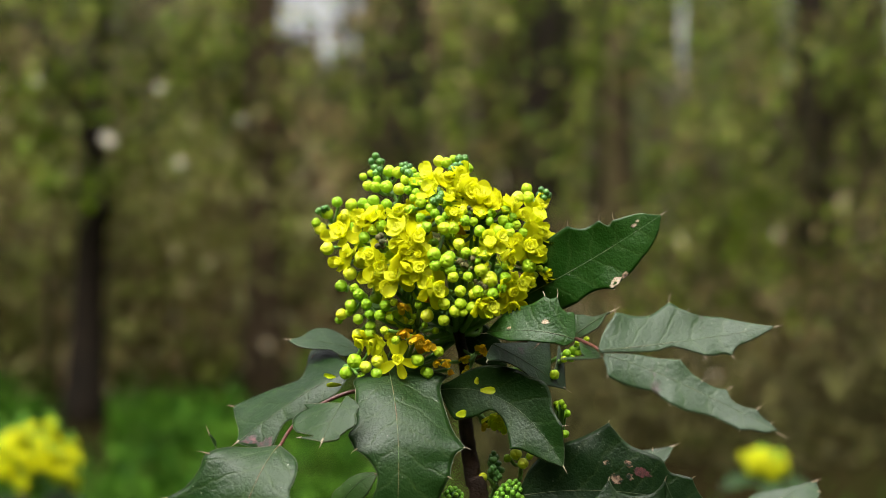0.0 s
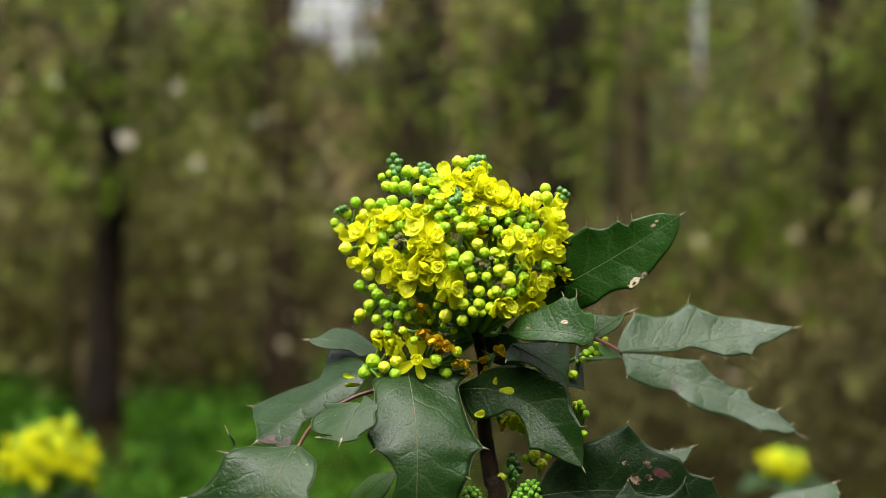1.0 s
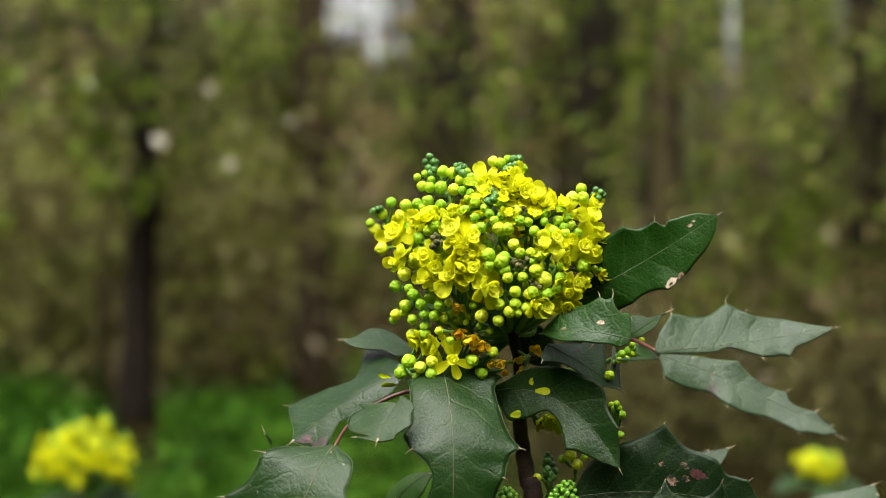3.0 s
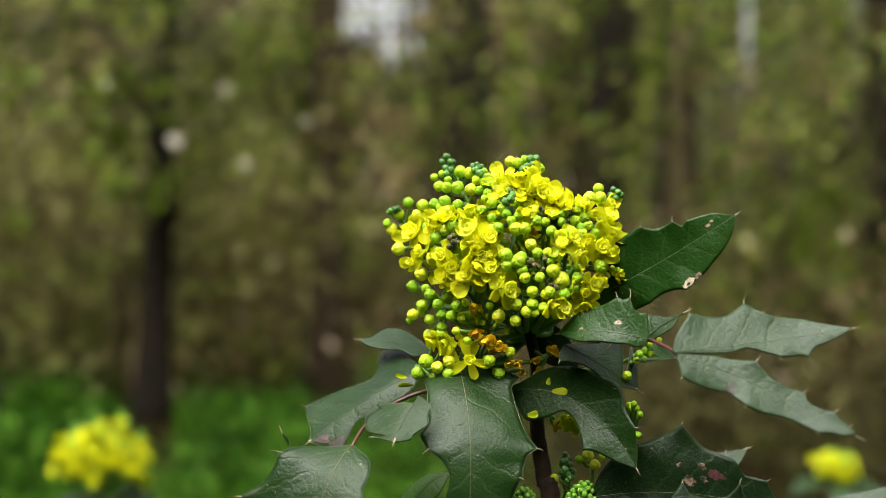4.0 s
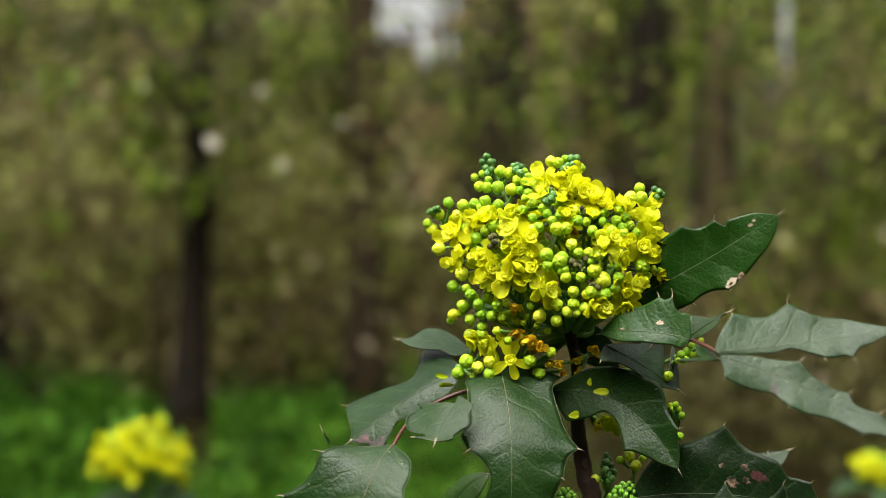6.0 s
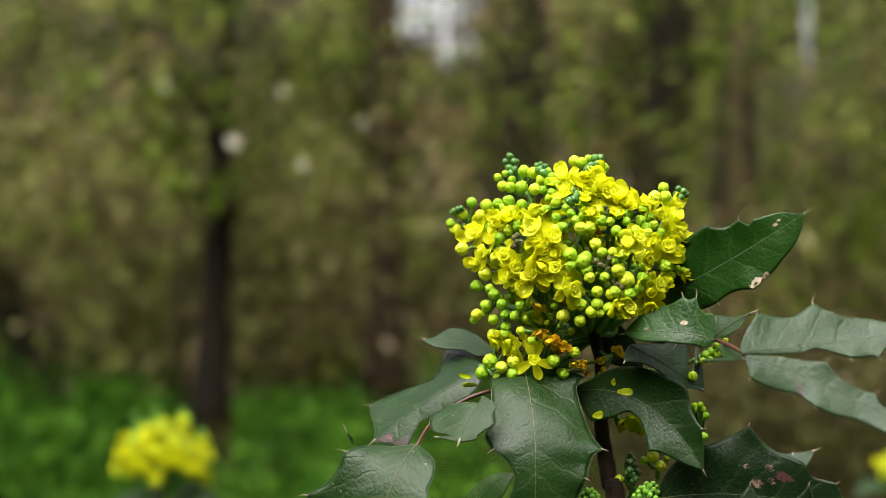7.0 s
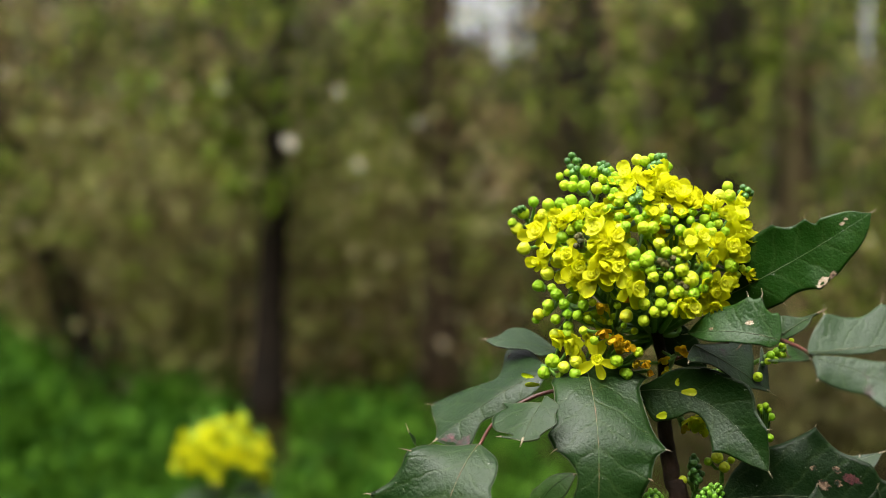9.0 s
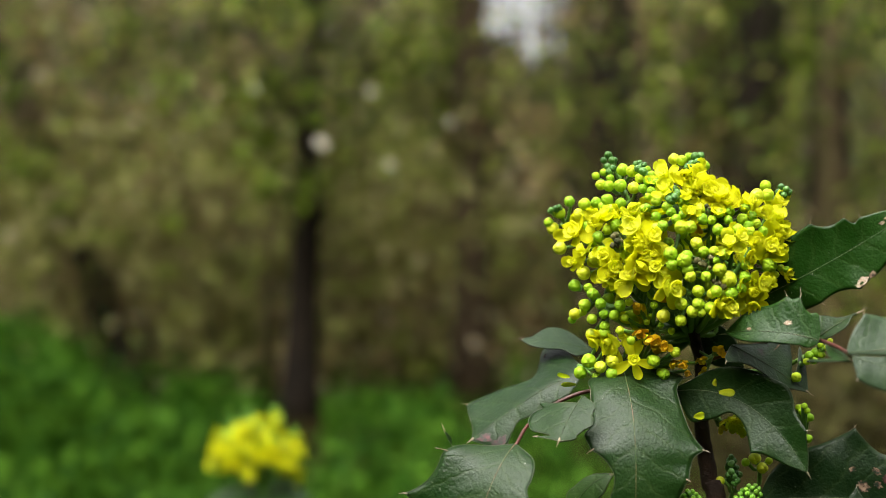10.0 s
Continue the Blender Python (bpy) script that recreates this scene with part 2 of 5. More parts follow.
def tube(bm, line, radii, sides=8, rough=0.0, slot=0):
    """A tapered tube along a line of points, closed at both ends."""
    rings = []
    up = Vector((0.31, 0.17, 0.93))
    for k, q in enumerate(line):
        way = (line[min(k + 1, len(line) - 1)] - line[max(k - 1, 0)]).normalized()
        a = way.cross(up if abs(way.dot(up)) < 0.95 else Vector((1, 0, 0))).normalized()
        b = way.cross(a)
        r = radii[0] + (radii[1] - radii[0]) * k / (len(line) - 1) if len(radii) == 2 else radii[k]
        ring = []
        for i in range(sides):
            w = 2 * math.pi * i / sides
            rr = r * (1 + rough * noise.noise(q * (0.6 / max(r, 1e-4)) + Vector((math.cos(w), math.sin(w), 0))))
            ring.append(bm.verts.new(q + rr * (math.cos(w) * a + math.sin(w) * b)))
        rings.append(ring)
    for r0, r1 in zip(rings, rings[1:]):
        for i in range(sides):
            bm.faces.new((r0[i], r0[(i + 1) % sides], r1[(i + 1) % sides], r1[i])).material_index = slot
    bm.faces.new(rings[0][::-1]).material_index = slot
    bm.faces.new(rings[-1]).material_index = slot


HEAD = Vector((0.0, 0.36, 0.52))


def mm(p):
    """Millimetres from the flower head's middle to metres in the place."""
    return HEAD + Vector(p) / 1000


def leaflet(parent, base, bend, tip, face, right, left, skin=None, fold=(0.06, 0.06), scars=(), rib_skin=None, to_world=mm, wave=1.0, seed=[0]):
    """One spiny leaflet. Its rib bends from base to tip; face is the way its upper side looks. right and left shape the
    margin: share of the length, half width in mm, spine's length in mm. The margin sweeps smoothly between the spines and
    comes to a point at each; fold is the slope of either half from the rib."""
    skin = skin or leaf_green
    a, b, c = to_world(base), to_world(bend), to_world(tip)
    n0 = Vector(face).normalized()
    length = (c - a).length
    rows, cols = 150, 10
    seed[0] += 1
    bm = bmesh.new()
    uv = bm.loops.layers.uv.new("leaf")

    def rib(s):
        return a * (1 - s) ** 2 + 2 * b * s * (1 - s) + c * s * s

    def axes(s):
        t = ((b - a) * (1 - s) + (c - b) * s).normalized()
        r = t.cross(n0).normalized()
        return t, r, r.cross(t).normalized()

    def sweep(corners):
        """Knots of one margin with the slopes before and after each; the two differ at spines and ends."""
        at = [(0.0, 0.4, 1), *[q for q in corners if 0 < q[0] < 1], (1.0, 0.0, 1)]
        runs = [(q[1] - p[1]) / (q[0] - p[0]) for p, q in zip(at, at[1:])]
        slopes = []
        for k, (s, w, spine) in enumerate(at):
            if k in (0, len(at) - 1):
                slopes.append((runs[min(k, len(runs) - 1)],) * 2)
            elif spine > 0:
                slopes.append((1.5 * runs[k - 1], 1.5 * runs[k]))
            else:
                h0, h1 = s - at[k - 1][0], at[k + 1][0] - s
                m = (runs[k - 1] * h1 + runs[k] * h0) / (h0 + h1)
                slopes.append((m, m))
        return at, slopes

    sweeps = {1: sweep(right), -1: sweep(left)}

    def margin(s, side):
        at, slopes = sweeps[side]
        k = max(q for q in range(len(at) - 1) if at[q][0] <= s or q == 0)
        (s0, w0, _), (s1, w1, _), h = at[k], at[k + 1], at[k + 1][0] - at[k][0]
        t = min(max((s - s0) / h, 0), 1)
        w = w0 * (1 + 2 * t) * (1 - t) ** 2 + h * slopes[k][1] * t * (1 - t) ** 2 + w1 * t * t * (3 - 2 * t) + h * slopes[k + 1][0] * t * t * (t - 1)
        return max(w, 0.02) / 1000

    def spot(s, u):
        t, r, n = axes(s)
        side = 1 if u > 0 else -1
        w = margin(s, side)
        near = max([math.exp(-((s - q[0]) * length / 0.003) ** 2) for q in (right if u > 0 else left) if q[2] > 0], default=0)
        lift = fold[0 if u > 0 else 1] * abs(u) ** 1.3 * w + wave * u * u * (near - 0.35) * 0.0009 * min(w / 0.008, 1)
        v = u * w / 0.012
        lift += 0.0016 * noise.noise(Vector((s * length / 0.013, v * 1.1, seed[0] * 7.3))) * min(1, 0.15 + abs(v))
        swell = (s * length / 0.0062 - 0.55 * abs(v) * 2) % 1.0  # the blade swells between the side veins
        lift += 0.00009 * math.sin(math.pi * swell) * math.sin(math.pi * min(abs(u), 1)) * min(w / 0.006, 1)
        return rib(s) + r * (u * w) + n * lift

    grid = []
    share = sorted({k / rows for k in range(rows + 1)} | {q[0] for q in (*right, *left) if 0 < q[0] < 1})
    for s in share:
        grid.append([bm.verts.new(spot(s, u / cols)) for u in range(-cols, cols + 1)])
    for i in range(len(share) - 1):
        for j in range(2 * cols):
            f = bm.faces.new((grid[i][j], grid[i][j + 1], grid[i + 1][j + 1], grid[i + 1][j]))
            for loop, (ii, jj) in zip(f.loops, ((i, j), (i, j + 1), (i + 1, j + 1), (i + 1, j))):
                u = jj / cols - 1
                loop[uv].uv = (share[ii] * length * 10, 0.5 + u * margin(share[ii], 1 if u > 0 else -1) * 10)
    middle = grid[len(share) // 2][cols].co.copy()
    bmesh.ops.recalc_face_normals(bm, faces=bm.faces)
    bmesh.ops.solidify(bm, geom=bm.faces[:], thickness=0.00035)
    lift = max((v.co - middle).dot(n0) for v in bm.verts if (v.co - middle).length < 0.0005)  # of the upper side over the rib's line
    leaf = part("leaflet", bm, skin, parent)
    # the pale, thickened rim with its spines
    rim = bmesh.new()
    for side, corners in ((1, right), (-1, left)):
        tube(rim, [spot(s, side) for s in share], (0.0001, 0.00008), 6)
        for s, w, spine in corners:
            if spine > 0 and 0 < s < 1:
                t, r, n = axes(s)
                root, reach = spot(s, side), 0.85 * spine / 1000
                before, after = spot(max(s - 0.03, 0), side), spot(min(s + 0.03, 1), side)
                way = ((root - before).normalized() + (root - after).normalized() + r * side * 0.6 + t * 0.25).normalized()
                curl = t * 0.3 * reach + n * 0.35 * reach
                tube(rim, [root - way * 0.0007, root, root + way * reach * 0.5 + curl * 0.15, root + way * reach + curl], (0.00022, 0.00016, 0.0001, 0.00002), 6, slot=1)
    t, r, n = axes(1.0)
    tube(rim, [c - t * 0.001, c, c + t * 0.0011, c + t * 0.0022 + n * 0.0003], (0.00032, 0.00022, 0.00011, 0.00002), 6, slot=1)
    part("rim", rim, [leaf_edge, leaf_rim], leaf, "thin pale margin with sharp spines")
    ribs = bmesh.new()
    line = [spot(k / 30, 0) + axes(k / 30)[2] * (lift + 0.00001) for k in range(31)]
    tube(ribs, line, (0.00015, 0.00005) if rib_skin else (0.00012, 0.00004), 6, 0.25)
    part("midrib", ribs, rib_skin or rib_green, leaf, "thin pale reddish midrib" if rib_skin else "thin green midrib")
    for s, u, size, *look_ in scars:
        hurt = bmesh.new()
        w = margin(s, 1 if u > 0 else -1)
        ring = []
        for k in range(40):
            ang = 2 * math.pi * k / 40
            at = Vector((math.cos(ang), math.sin(ang), seed[0] * 3.1 + s * 9))
            rr = size / 1000 * 0.5 * (0.85 + 0.45 * noise.noise(at * 1.3) + 0.4 * noise.noise(at * 4.1))
            ss = min(max(s + rr * 1.1 * math.cos(ang) / length, 0.0), 1.0)
            uu = max(min(u + rr * 0.7 * math.sin(ang) / max(w, 0.002), 1), -1)
            ring.append(hurt.verts.new(spot(ss, uu) + axes(ss)[2] * (lift + 0.00007)))
        top = bmesh.ops.extrude_face_region(hurt, geom=[hurt.faces.new(ring)])
        bmesh.ops.translate(hurt, verts=[v for v in top["geom"] if isinstance(v, bmesh.types.BMVert)], vec=axes(s)[2] * -0.0001)
        part("scar", hurt, [scar_brown, scar_red, scar_pale][look_[0] if look_ else 0], leaf, ["dry brown damage on the leaf", "reddish blotch on the leaf", "pale dried patch on the leaf"][look_[0] if look_ else 0], False)
    return leaf


def bud_mesh(name, lobes, twist, point):
    """A round bud of three overlapping sepals, one unit wide, its stalk at -z."""
    bm = bmesh.new()
    bmesh.ops.create_uvsphere(bm, u_segments=24, v_segments=14, radius=0.5)
    for v in bm.verts:
        w, h = math.atan2(v.co.y, v.co.x), v.co.z / 0.5
        lap = (w / (2 * math.pi) * lobes + twist * (h + 1)) % 1.0  # each sepal laps over the next
        grip = 0.3 + 0.7 * min(max(h + 0.5, 0), 1)
        v.co *= 1 + grip * (0.15 * (lap - 0.5) + 0.05 * math.sin(math.pi * lap)) - (0.06 if h > 0.93 else 0)
        v.co.z *= 1.0 + point * max(h, 0) ** 3
        if h < -0.6:
            v.co.x, v.co.y = v.co.x * 0.9, v.co.y * 0.9
    me = bpy.data.meshes.new(name)
    bm.to_mesh(me)
    bm.free()
    return me


def petal(bm, turn, rise, length, width, cup, start, slot=0, notch=0.0, drop=0.0, bend=0.0):
    """A spoon-shaped petal that points outwards at turn about the axis, rise degrees over the level, hollowed by cup, curling up (or out, below nought) by bend, with a notch in its tip."""
    m = Matrix.Rotation(turn, 3, "Z") @ Matrix.Rotation(-radians(rise), 3, "Y")
    foot = Matrix.Rotation(turn, 3, "Z") @ Vector((start, 0, drop))
    grid = []
    for s in (0, 0.15, 0.3, 0.45, 0.6, 0.7, 0.8, 0.88, 0.94, 0.975, 0.995, 1.005):
        w = width * 0.5 * (0.35 + 0.65 * math.sin(s / 0.7 * math.pi / 2) if s <= 0.7 else max(math.sqrt(max(1 - ((s - 0.7) / 0.305) ** 2, 0)), 0.12))
        row = []
        for u in (-1, -0.7, -0.35, 0, 0.35, 0.7, 1):
            along = length * (s - notch * max(0, 1 - abs(u) * 1.6) * max(s - 0.75, 0) * 4)
            row.append(bm.verts.new(foot + m @ Vector((along, w * u, cup * width * u * u * (0.4 + s) + bend * length * s * s))))
        grid.append(row)
    for r0, r1 in zip(grid, grid[1:]):
        for j in range(6):
            bm.faces.new((r0[j], r0[j + 1], r1[j + 1], r1[j])).material_index = slot


def flower_mesh(name, seed, rise, cup, outers=6, width=0.34, core=0.9):
    """A barberry flower one unit wide: spreading spoon-shaped sepals, large and small in turn, round an open cup of upright petals, rolled into one another."""
    rng = random.Random(seed)
    bm = bmesh.new()
    for k in range(outers):
        small = k % 2 and outers == 6
        petal(bm, 2 * math.pi * k / outers + rng.uniform(-0.35, 0.35), rise + rng.uniform(-24, 24) - (14 if small else 0), (0.42 if small else 0.53) * rng.uniform(0.88, 1.1),
              width * (0.85 if small else 1.2) * rng.uniform(0.9, 1.1), rng.uniform(0.08, 0.3), 0.04, drop=-0.03 if small else 0.0, bend=rng.uniform(-0.12, 0.3))
    bmesh.ops.solidify(bm, geom=bm.faces[:], thickness=0.008)
    # the cup: inner petals rolled into one another, from the foot over the lobed rim down to the stamens
    rings, twist = [], rng.uniform(0, 6)
    open_ = math.cos(radians(cup)) * 0.25
    tall = rng.uniform(1.15, 1.5)
    for k, (r, z, lobe) in enumerate(((0.04, -0.02, 0), (0.1, 0.03, 0.03), (0.135, 0.11, 0.1), (0.14 + open_, 0.19, 0.22), (0.145 + 1.4 * open_, 0.25, 0.34), (0.125 + 1.3 * open_, 0.25, 0.34), (0.105 + open_, 0.2, 0.2),
                                      (0.09 + 0.4 * open_, 0.19, 0.15), (0.085 + 0.5 * open_, 0.235, 0.4), (0.07 + 0.4 * open_, 0.235, 0.4), (0.05, 0.2, 0.2), (0.02, 0.2, 0.0), (0.008, 0.21, 0.0))):
        ring, inner = [], k > 7
        for j in range(24):
            w = 2 * math.pi * j / 24
            lap = ((w + twist + (1.0 if inner else 0)) / (2 * math.pi) * 3) % 1.0  # each petal laps over the next
            petal_ = 1.3 * math.sqrt(lap) - 0.85 - 1.2 * max(lap - 0.9, 0) * 8
            uneven = 0.9 * noise.noise(Vector((2.2 * math.cos(w), 2.2 * math.sin(w), seed * 3.7 + (5 if inner else 0))))
            rr = core * r * (1 + lobe * (0.8 * petal_ + uneven))
            ring.append(bm.verts.new((rr * math.cos(w), rr * math.sin(w), tall * (z + (0.25 * lobe * (petal_ + 1.2 * uneven) * 0.5 if 3 <= k <= 10 else 0)))))
        rings.append(ring)
    for r0, r1 in zip(rings, rings[1:]):
        for j in range(24):
            bm.faces.new((r0[j], r0[(j + 1) % 24], r1[(j + 1) % 24], r1[j]))
    bm.faces.new(rings[-1])
    bm.faces.new(rings[0][::-1])
    me = bpy.data.meshes.new(name)
    bm.to_mesh(me)
    bm.free()
    return me


BUDS = [bud_mesh("bud", 3, 0.25, 0.12), bud_mesh("bud", 3, -0.3, 0.04), bud_mesh("bud", 4, 0.2, 0.08)]
OPEN = [flower_mesh("flower", k, spread, inner) for k, (spread, inner) in enumerate(((2, 80), (14, 70), (30, 84), (8, 66), (44, 88), (20, 76), (-6, 72), (54, 82)))]
WIDE = flower_mesh("flower", 42, 6, 80, 5, 0.22, 0.72)
SPENT = [flower_mesh("spent", 20 + k, 50, 80, 5) for k in range(2)]
MESHES = {}


def shared(kind, k):
    """One mesh for each kind and shape, with its own material."""
    if (kind, k) not in MESHES:
        source, skin = {"b": (BUDS, bud_green), "y": (BUDS, bud_yellow), "d": (BUDS, bud_small), "g": (BUDS, bud_fresh), "w": (BUDS, bud_withered), "f": (OPEN, petal_yellow), "o": ([WIDE], petal_yellow), "s": (SPENT, petal_spent)}[kind]
        me = source[k % len(source)].copy()
        me.materials.append(skin)
        me.polygons.foreach_set("use_smooth", [True] * len(me.polygons))
        MESHES[kind, k] = me
    return MESHES[kind, k]


def aimed(place, way, size, spin):
    """A pose whose z axis points along way."""
    return Matrix.LocRotScale(place, Vector(way).to_track_quat("Z", "Y") @ Euler((0, 0, spin)).to_quaternion(), (size, size, size))


HEART = mm((-4, 8, -8))


def raceme(parent, tip, foot, flowers, to_world=mm, heart=None, rng=random.Random(5)):
    """A raceme: its green axis with stalks, and on them the buds and flowers given by place, width and kind."""
    heart = heart or HEART
    a, c = to_world(foot), to_world(tip)
    b = (a + c) / 2 + (c - heart).normalized() * 0.004
    axis = spline([a, b, c - (c - a) * 0.05], 14)
    bm = bmesh.new()
    tube(bm, axis, (0.0011, 0.0004) if flowers[0][4] != "s" else (0.0004, 0.0002), 7)
    spots = []
    crowd = [(x + rng.uniform(-1, 1), y + rng.uniform(0.2, 1.6), z + rng.uniform(-1.4, 0.3), size * rng.uniform(0.8, 1.1), kind) for x, y, z, size, kind in flowers if kind == "d"]
    for x, y, z, size, kind in [*flowers, *crowd]:
        place = to_world((x, y, z))
        size /= 1000
        out = (place - heart).normalized()
        near = min(range(2, 14), key=lambda k: (axis[k] - place + (c - a).normalized() * 0.003).length)
        way = out
        if kind in "fos":
            way = (out + Vector((rng.uniform(-0.8, 0.8), -0.25 + rng.uniform(-0.5, 0.5), rng.uniform(-0.5, 0.8)))).normalized()
        if kind == "o":
            way = Vector((0.05, -0.97, 0.18))
        if kind in "bydgw":
            way = (place - axis[near]).normalized() + 0.5 * out + Vector((rng.uniform(-0.3, 0.3), rng.uniform(-0.3, 0.3), rng.uniform(-0.2, 0.3)))
            way.normalize()
        back = place - way * size * (0.45 if kind in "bydgw" else 0.1)
        knee = (axis[near] * 0.5 + back * 0.5) - Vector((0, 0, 0.0012))
        thick = 0.00024 if kind == "d" else 0.0005
        if (axis[near] - back).length > 0.0005:
            tube(bm, spline([axis[near], knee, back], 5), (thick * 1.2, thick), 5)
        spots.append((place, way, size, kind))
    axis_part = part("raceme", bm, stalk_green, parent)
    for place, way, size, kind in spots:
        lift = -0.16 * size if kind in "fos" else 0
        name = {"b": "bud", "y": "bud", "d": "bud", "g": "bud", "w": "bud", "f": "flower", "o": "flower", "s": "spent_flower"}[kind]
        ob = new(name, shared(kind, rng.randrange(8 if kind == "f" else 1 if kind == "o" else 2 if kind == "s" else 3)))
        ob.parent = axis_part
        ob.matrix_world = aimed(place + way * lift + (Vector((0, -0.004, 0)) if kind == "o" else Vector()), way, size * rng.uniform(0.95, 1.06) * (1.35 if kind in "dw" else 0.99 if kind in "byg" else 1.2 if kind == "f" else 1.12 if kind == "s" else 1.16), rng.uniform(0, 6.3))
    return axis_part


def scatter(points, ways, sizes, narrow=0.5, rng=np.random.default_rng(1)):
    """Loose leaves as one mesh: each a small folded blade of four corners and a rib."""
    n = len(points)
    p, d, s = np.asarray(points), np.asarray(ways), np.asarray(sizes)[:, None]
    d = d / np.linalg.norm(d, axis=1)[:, None]
    side = np.cross(d, rng.normal(size=(n, 3)))
    side /= np.linalg.norm(side, axis=1)[:, None]
    up = np.cross(side, d)
    rows = [p, p + d * s * 0.45 + side * s * narrow * 0.5 + up * s * 0.08, p + d * s * 0.5, p + d * s * 0.45 - side * s * narrow * 0.5 + up * s * 0.08, p + d * s]
    verts = np.stack(rows, 1).reshape(-1, 3)
    base = np.arange(n)[:, None] * 5
    faces = np.concatenate([base + [0, 1, 2], base + [1, 4, 2], base + [0, 2, 3], base + [2, 4, 3]]).reshape(-1, 3)
    me = bpy.data.meshes.new("leaves")
    me.from_pydata(verts.tolist(), [], faces.tolist())
    return me


# ---- ground and distance ----
bm = bmesh.new()
for k, r in enumerate((0.0, 0.5, 1, 1.6, 2.3, 3.1, 4, 5, 6.2, 7.6, 9.5, 12, 16, 22, 40, 120, 600)):
    ring = []
    for i in range(64 if r else 1):
        w = 2 * math.pi * i / 64
        x, y = r * math.cos(w), r * math.sin(w)
        ring.append(bm.verts.new((x, y + 0.4, 0.03 * noise.noise(Vector((x * 0.7, y * 0.7, 3))) if 0.6 < r < 30 else 0.0)))
    if k == 1:
        for i in range(64):
            bm.faces.new((last[0], ring[i], ring[(i + 1) % 64]))
    elif k > 1:
        for i in range(64):
            bm.faces.new((last[i], ring[i], ring[(i + 1) % 64], last[(i + 1) % 64]))
    last = ring
tagged(part("ground", bm, soil), "dark woodland soil with moss and leaf litter", "ground", kind="structure")

# the wood's far edge, all round, with an uneven top; behind the camera it is made up
bm = bmesh.new()
ROUND = 960
low, high = [], []
for i in range(ROUND):
    w = 2 * math.pi * i / ROUND
    side = math.degrees(math.atan2(math.cos(w), math.sin(w)))  # degrees to the right of straight ahead
    r = 19 + 1.5 * noise.noise(Vector((math.cos(w) * 9, math.sin(w) * 9, 0)))
    top = 6.2 + 2.2 * noise.noise(Vector((math.cos(w) * 14, math.sin(w) * 14, 5))) + 0.8 * noise.noise(Vector((math.cos(w) * 50, math.sin(w) * 50, 9)))
    near = min(max((abs(side) - 34) / 60, 0), 1)  # unseen behind the camera, the ring closes in and rises to block light
    r -= 6.0 * near
    top += 6.0 * near
    for middle, half, sill in ((-6.6, 1.3, 3.85), (-4.7, 0.9, 3.3), (10.9, 0.2, 2.9), (13.6, 0.2, 3.3), (15.4, 0.3, 2.8), (17.6, 0.25, 3.6), (19.5, 0.5, 1.4)):
        top += (min(top, sill) - top) * min(max(2.4 - abs(side - middle) / half * 1.8, 0), 1)
    low.append(bm.verts.new((r * math.cos(w), r * math.sin(w), -0.2)))
    high.append(bm.verts.new((r * 1.03 * math.cos(w), r * 1.03 * math.sin(w), top)))
for i in range(ROUND):
    bm.faces.new((low[i], low[(i + 1) % ROUND], high[(i + 1) % ROUND], high[i]))
tagged(part("backdrop", bm, far_wood), "distant brown and green edge of the wood", "woods", kind="structure")


# ---- woodland ----
# Openings through the wood, cut along the camera's sight lines: the way to the side, its half width, and how high over
# the level the view opens.
GAPS = ((-0.104, 0.042, 0.162), (0.1926, 0.011, 0.115), (0.242, 0.01, 0.13), (0.275, 0.02, 0.09), (0.317, 0.012, 0.14), (0.348, 0.022, -0.03))


TRUNKS = ((-0.144, 0.018, 4.3), (0.044, 0.02, 6.3), (-0.0385, 0.036, 5.2), (0.076, 0.024, 5.5), (0.136, 0.02, 5.6), (0.303, 0.018, 4.75))  # thick trunks that leaves are thinned for along the camera's sight lines: way to the side, half width, distance
FEET = ((-0.288, 0.0, 0.024, -0.004, 3.75), (-0.432, -0.38, 0.034, 0.005, 4.35), (-0.144, 0.0, 0.016, 0.04, 4.3))  # trunks whose feet are cleared of leaves for the camera's view: way to the side, lean, half width, up to which slope, distance


def open_view(x, y, z):
    """Which places lie clear of the camera's sight lines to the openings and trunks, but for a share that is left in
    them.
    """
    chance = np.random.default_rng(len(x)).random(len(x))
    spare = chance > 0.3, chance > 0.68
    blocked = np.zeros(len(x), bool)
    for middle, half, low_ in GAPS:
        blocked |= (np.abs(x / y - middle) < half) & ((z - 0.52) / y > low_) & (spare[0] if middle < 0 else spare[1])
    for middle, half, far_ in TRUNKS:
        blocked |= (np.abs(x / y - middle) < half) & (y < far_) & (z > 0.55) & (chance > 0.5)
    return ~(blocked | at_feet(x, y, z, chance))


def at_feet(x, y, z, chance):
    """Which places would hide the feet of the near trunks from the camera."""
    found = np.zeros(len(x), bool)
    slope = (z - 0.52) / y
    for middle, lean, half, up, far_ in FEET:
        found |= (np.abs(x / y - middle - lean * (slope + 0.117)) < half) & (slope < up) & (slope > -0.14) & (y < far_) & (y > 2.2) & (chance > 0.15)
    return found


